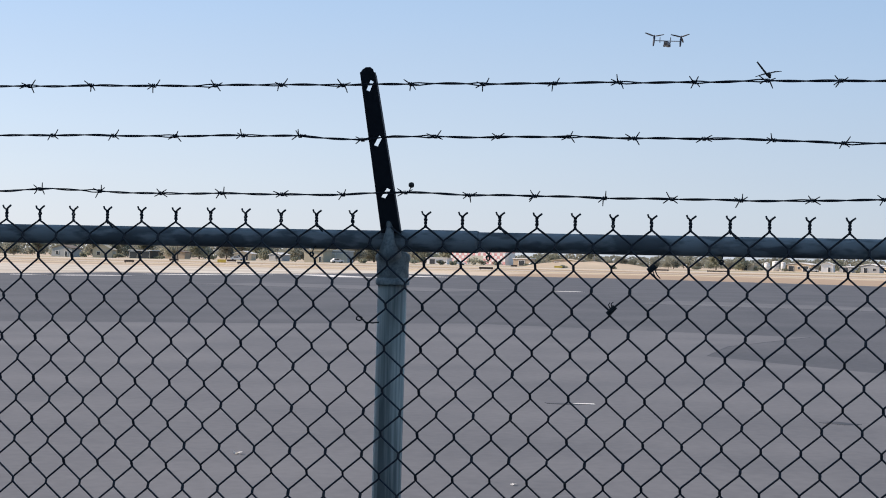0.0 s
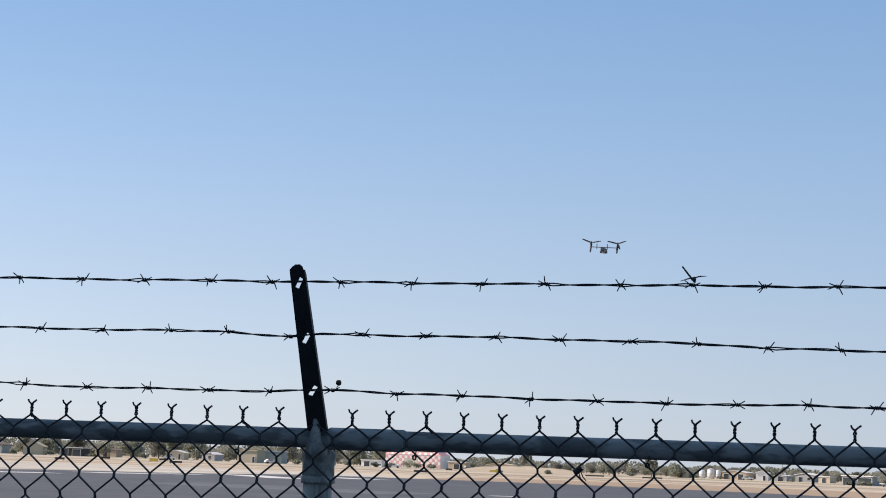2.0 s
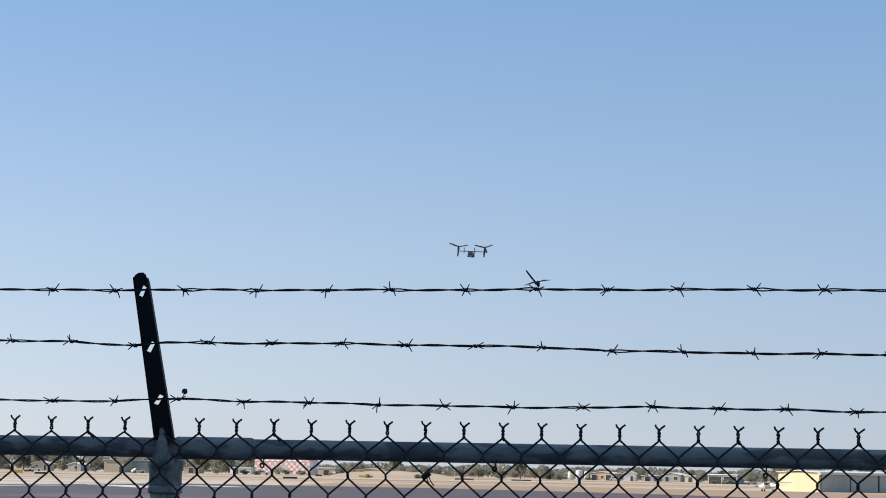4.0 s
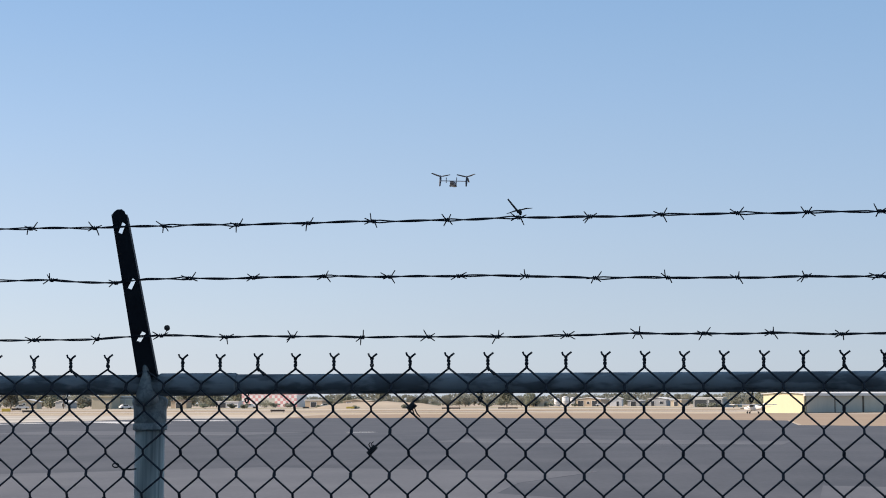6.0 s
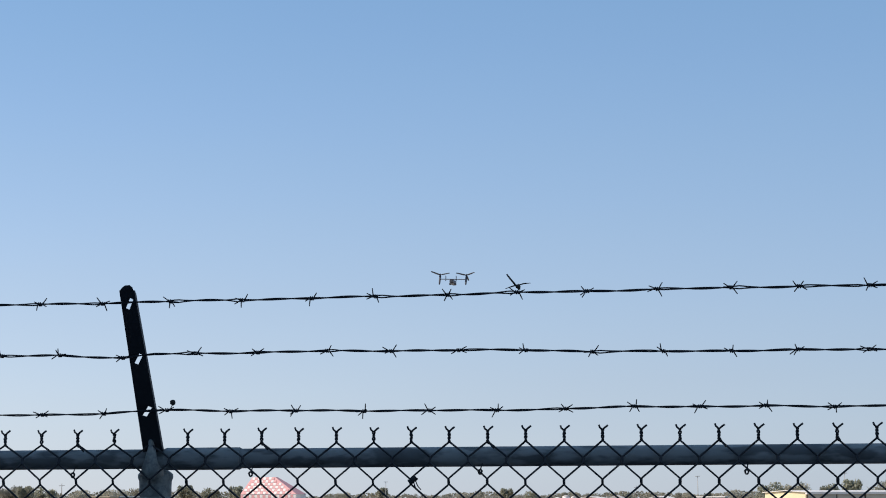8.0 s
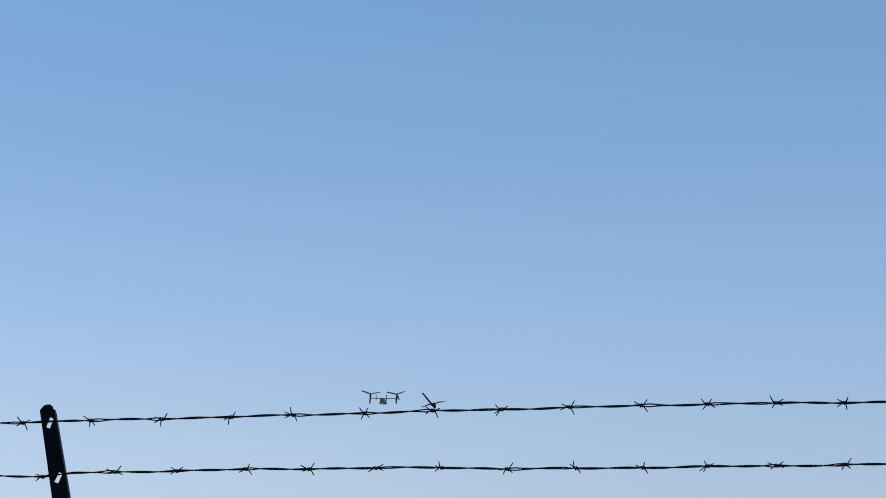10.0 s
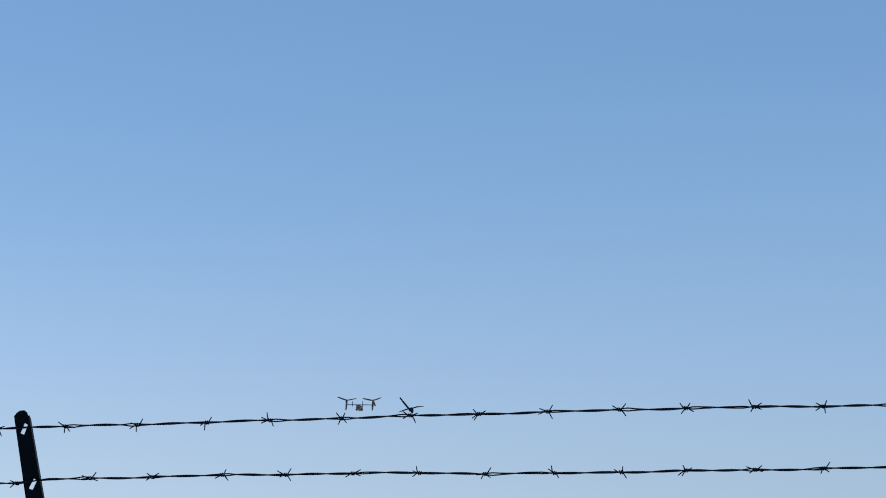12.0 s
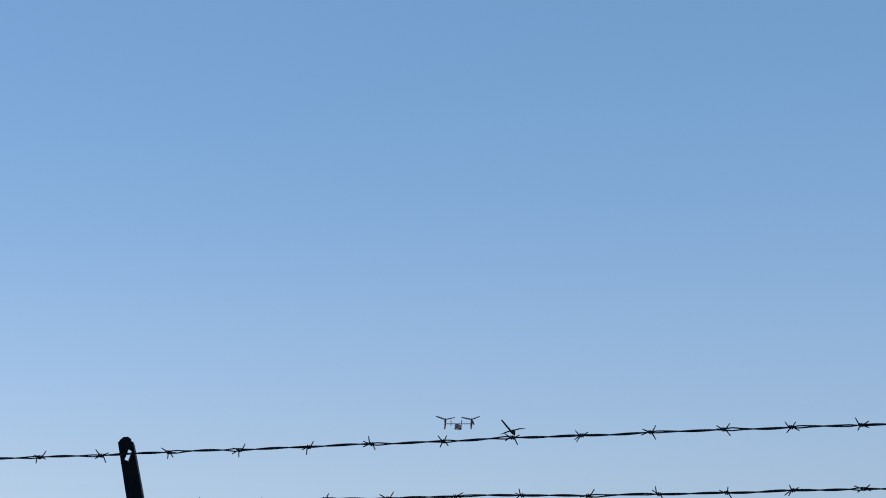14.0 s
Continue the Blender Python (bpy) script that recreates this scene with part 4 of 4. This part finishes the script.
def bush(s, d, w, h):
    t = thing("bush", far(s, d), "low haze-paled green bush by the far buildings", "bush", "far bushes")
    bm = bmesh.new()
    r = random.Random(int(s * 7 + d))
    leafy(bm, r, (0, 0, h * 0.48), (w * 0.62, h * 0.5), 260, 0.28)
    part("leaves", bm, HAZE_LEAF, t)
    bm = bmesh.new()
    for k in range(4):
        a = k * 1.6
        tube(bm, [(0, 0, -0.1), (0.3 * w * math.cos(a), 0.3 * w * math.sin(a), h * 0.5)], [0.06, 0.02], 5)
    part("stems", bm, BARK, t)
    return t


for s, d, w, h in ((133, 632, 2.6, 1.4), (138.5, 632, 2.8, 1.5), (142.5, 632, 2.2, 1.3), (-69, 640, 2.4, 1.3), (-50, 600, 2.2, 1.0), (-24, 610, 2.6, 1.2), (-116, 690, 3, 2.0), (-109, 680, 2.6, 2.2),
                   (52, 770, 4, 1.8), (20, 780, 5, 1.6), (-8, 790, 5, 1.4), (66, 780, 3, 1.2), (104, 790, 3, 1.4), (-130, 700, 3.4, 2.4), (-158, 680, 3, 1.8), (-195, 700, 3.6, 2.0), (-240, 700, 4, 2.2), (-270, 690, 3.4, 1.8), (-293, 690, 3.4, 2.0), (-313, 690, 4, 2.4), (-98.5, 785, 5, 3.4), (-94, 780, 4.5, 2.8), (-86, 790, 4, 2.6)):
    bush(s, d, w, h)


def tiltrotor():
    """Twin tilting rotors on a high wing, nacelles nearly upright, seen from behind as it leaves."""
    t = thing("tiltrotor_aircraft", far(2.0, 1010, -7, 119.3) @ pose(0, 0, 0, 3, 2, 0), "grey military tiltrotor aircraft in flight, rotors raised", "aircraft")
    bm = bmesh.new()
    loft(bm, [(-8.2, 0.45, 0.35, 0.95), (-6.5, 1.0, 0.75, 0.6), (-4.0, 1.3, 1.25, 0.1), (0, 1.38, 1.4, 0), (4.5, 1.38, 1.4, 0), (6.5, 1.15, 1.2, -0.1), (8.2, 0.7, 0.75, -0.35), (9.0, 0.25, 0.3, -0.45)], 16)
    b = part("fuselage", bm, HAZE_GREY_HULL, t)
    for s in (-1, 1):
        bm = bmesh.new()
        loft(bm, [(-2.4, 0.3, 0.4, -0.95), (-0.5, 0.5, 0.6, -0.9), (2.2, 0.3, 0.4, -0.95)], 10)
        bmesh.ops.translate(bm, verts=bm.verts, vec=(s * 1.45, 0, 0))
        part("sponson", bm, HAZE_DARK_HULL, b)
    bm = bmesh.new()
    box(bm, -0.95, 0.95, -6.6, -4.6, -0.72, 0.25, 0.1)
    part("ramp", bm, HAZE_DARK_HULL, b, "dark rear ramp")
    bm = bmesh.new()
    box(bm, -7.0, 7.0, -0.9, 1.6, 1.55, 1.87, 0.12)
    part("wing", bm, HAZE_GREY_HULL, t)
    bm = bmesh.new()
    box(bm, -2.8, 2.8, -8.7, -7.2, 1.1, 1.3, 0.06)
    part("tailplane", bm, HAZE_DARK_HULL, t)
    for s in (-1, 1):
        bm = bmesh.new()
        box(bm, s * 2.8 - 0.1, s * 2.8 + 0.1, -9.0, -7.1, 0.2, 3.1, 0.05)
        part("fin", bm, HAZE_DARK_HULL, t)
    axis = Vector((0, math.cos(radians(64)), math.sin(radians(64))))
    for s in (-1, 1):
        pivot = Vector((s * 7.15, 0.4, 1.7))
        bm = bmesh.new()
        tube(bm, [pivot - axis * 3.3, pivot - axis * 2.6, pivot - axis * 0.6, pivot + axis * 1.2, pivot + axis * 2.3, pivot + axis * 2.9], [0.28, 0.44, 0.54, 0.52, 0.4, 0.2], 14)
        nac = part("nacelle", bm, HAZE_DARK_HULL, t)
        hub = pivot + axis * 2.65
        ex, ey = Vector((1, 0, 0)), axis.cross(Vector((1, 0, 0)))
        for k in range(3):
            a = radians(84 if s > 0 else 98) + k * 2 * math.pi / 3
            d = ex * math.cos(a) + ey * math.sin(a)
            c = axis.cross(d)
            bm = bmesh.new()
            vs = []
            for rr, half in ((0.3, 0.3), (1.4, 0.6), (3.6, 0.55), (5.8, 0.4)):
                for sg, w in ((-1, -0.05), (1, 0.05)):
                    vs.append([bm.verts.new(hub + d * rr + c * sg * half + axis * (w + dz)) for dz in (-0.05, 0.05)])
            for i in range(0, 6, 2):
                p, q, r2, u = vs[i], vs[i + 1], vs[i + 3], vs[i + 2]
                for f4 in ((p[0], q[0], r2[0], u[0]), (p[1], u[1], r2[1], q[1]), (p[0], u[0], u[1], p[1]), (q[0], q[1], r2[1], r2[0])):
                    bm.faces.new(f4)
            bm.faces.new((vs[6][0], vs[7][0], vs[7][1], vs[6][1])), bm.faces.new((vs[0][0], vs[0][1], vs[1][1], vs[1][0]))
            bmesh.ops.recalc_face_normals(bm, faces=bm.faces)
            part("blade", bm, HAZE_DARK_HULL, nac)
        bm = bmesh.new()
        lathe(bm, [(0.5, -0.3), (0.48, 0.1), (0.3, 0.6), (0.06, 0.95)], 14, Matrix.Translation(hub) @ Vector((0, 0, 1)).rotation_difference(axis).to_matrix().to_4x4())
        part("spinner", bm, HAZE_DARK_HULL, nac)
    return t


tiltrotor()


# ---- small bits on the fence ----
def bits(name, m, label, category, mat, paths, group=""):
    ob = thing(name, m, label, category, group)
    for k, (nm, pts, r) in enumerate(paths):
        bm = bmesh.new()
        tube(bm, pts, r, 6)
        part(nm, bm, mat, ob)
    return ob


def seed_ball():
    bm = bmesh.new()
    bmesh.ops.create_icosphere(bm, subdivisions=3, radius=0.0052)
    for v in bm.verts:
        v.co *= 1 + 0.25 * noise.noise(v.co * 600)
    ob = thing("seed_ball", pose(0.056, -0.08, 2.1515), "small dark dry seed ball stuck to the barbed wire", "seed ball")
    part("ball", bm, DRY_STEM, ob)
    bm = bmesh.new()
    tube(bm, [(0, 0, -0.003), (-0.003, 0, -0.009), (-0.006, 0, -0.0135)], [0.001, 0.0008, 0.001], 5)
    part("stem", bm, DRY_STEM, ob)


seed_ball()
# Dragonfly-like shape built from sprig parts: tail, body and two wings.
bits("dragonfly_figure", pose(0.712, -0.24, 2.3335), "dark dragonfly-like figure perched on a barb", "dry sprig", DRY_STEM, [
    ("stem", [(-0.018, -0.002, 0.028), (-0.011, -0.002, 0.019), (-0.003, -0.002, 0.009), (0.001, -0.002, 0.005)], [0.0014, 0.0017, 0.0018, 0.0032]),
    ("stem", [(0.0005, -0.003, 0.009), (0.003, -0.003, 0.005), (0.004, -0.002, 0.0)], [0.0034, 0.0038, 0.0018]),
    ("blade", [(-0.021, 0.004, 0.003), (-0.008, 0.001, 0.007), (0.002, 0, 0.009)], [0.0005, 0.0012, 0.001]),
    ("blade", [(0.002, 0, 0.0085), (0.012, 0.002, 0.0115), (0.024, 0.005, 0.0125)], [0.001, 0.0012, 0.0004]),
])


def coil(cx, cz, r, turns, length, tilt):
    return [(cx + r * math.cos(a) * math.cos(tilt) + length * (a / (turns * 6.28) - 0.5) * math.sin(tilt), r * math.sin(a) - 0.002, cz - r * math.cos(a) * math.sin(tilt) + length * (a / (turns * 6.28) - 0.5) * math.cos(tilt)) for a in (turns * 6.28 * k / (turns * 10) for k in range(turns * 10 + 1))]


FABRIC_Y = -0.0225
bits("wire_tie", pose(0.499, FABRIC_Y, 2.006), "black twisted tie wire with loose ends on the mesh", "wire tie", BLACK, [
    ("coil", coil(0, 0, 0.0042, 6, 0.016, 0.9), 0.0018),
    ("loose_end", [(0.002, -0.004, -0.003), (0.005, -0.006, -0.012), (0.01, -0.006, -0.02)], 0.0011),
    ("loose_end", [(0.006, -0.004, -0.002), (0.01, -0.006, -0.011), (0.016, -0.005, -0.018)], 0.0011),
], "wire ties")
bits("wire_tie", pose(0.428, FABRIC_Y, 1.929), "black coiled tie wire hooked on the mesh", "wire tie", BLACK, [
    ("coil", coil(-0.002, -0.002, 0.004, 7, 0.02, 0.75), 0.0016),
    ("loose_end", [(-0.004, -0.004, 0.002), (-0.007, -0.006, 0.009), (-0.004, -0.006, 0.013)], 0.001),
    ("loose_end", [(-0.001, -0.004, 0.004), (-0.002, -0.006, 0.011), (0.002, -0.006, 0.014)], 0.001),
], "wire ties")
bits("wire_tie", pose(-0.047, FABRIC_Y, 1.897), "black tie wire looped from the mesh to the post", "wire tie", BLACK, [
    ("loop", [(-0.006 + 0.006 * math.cos(a), -0.004, 0.003 + 0.004 * math.sin(a)) for a in (6.28 * k / 12 for k in range(13))], 0.0013),
    ("loose_end", [(0, -0.004, 0.001), (0.008, -0.006, -0.004), (0.02, -0.004, -0.005), (0.028, 0.012, -0.004)], 0.0014),
], "wire ties")
for x, z in ((-0.568, 2.0765), (-0.142, 2.0765), (0.213, 2.0775), (0.639, 2.0765), (1.065, 2.0765), (1.278, 2.077)):
    bits("wire_tie", pose(x, FABRIC_Y, z), "small dark knot of tie wire at the rail", "wire tie", BLACK, [
        ("coil", coil(0.0015, -0.001, 0.0021, 4, 0.008, -0.5), 0.0012),
        ("loose_end", [(0.0, -0.0015, 0.0), (0.006, -0.002, -0.0065), (0.0125, -0.001, -0.0135)], 0.0016),
    ], "wire ties")
for x, z in ((0.626, 2.021), (1.114, 2.018), (-0.149, 2.02), (0.194, 2.02)):
    bits("wire_tie", pose(x, FABRIC_Y, z), "small dark ring of tie wire under the rail", "wire tie", BLACK, [
        ("loop", [(0.0032 * math.cos(a) - 0.001 * k / 12, -0.003, 0.0042 * math.sin(a) - 0.001) for k, a in ((k, 9.4 * k / 18) for k in range(19))], 0.0016),
        ("loose_end", [(0, -0.003, 0.003), (0.0015, 0.004, 0.012), (0.002, 0.02, 0.016)], 0.0013),
    ], "wire ties")
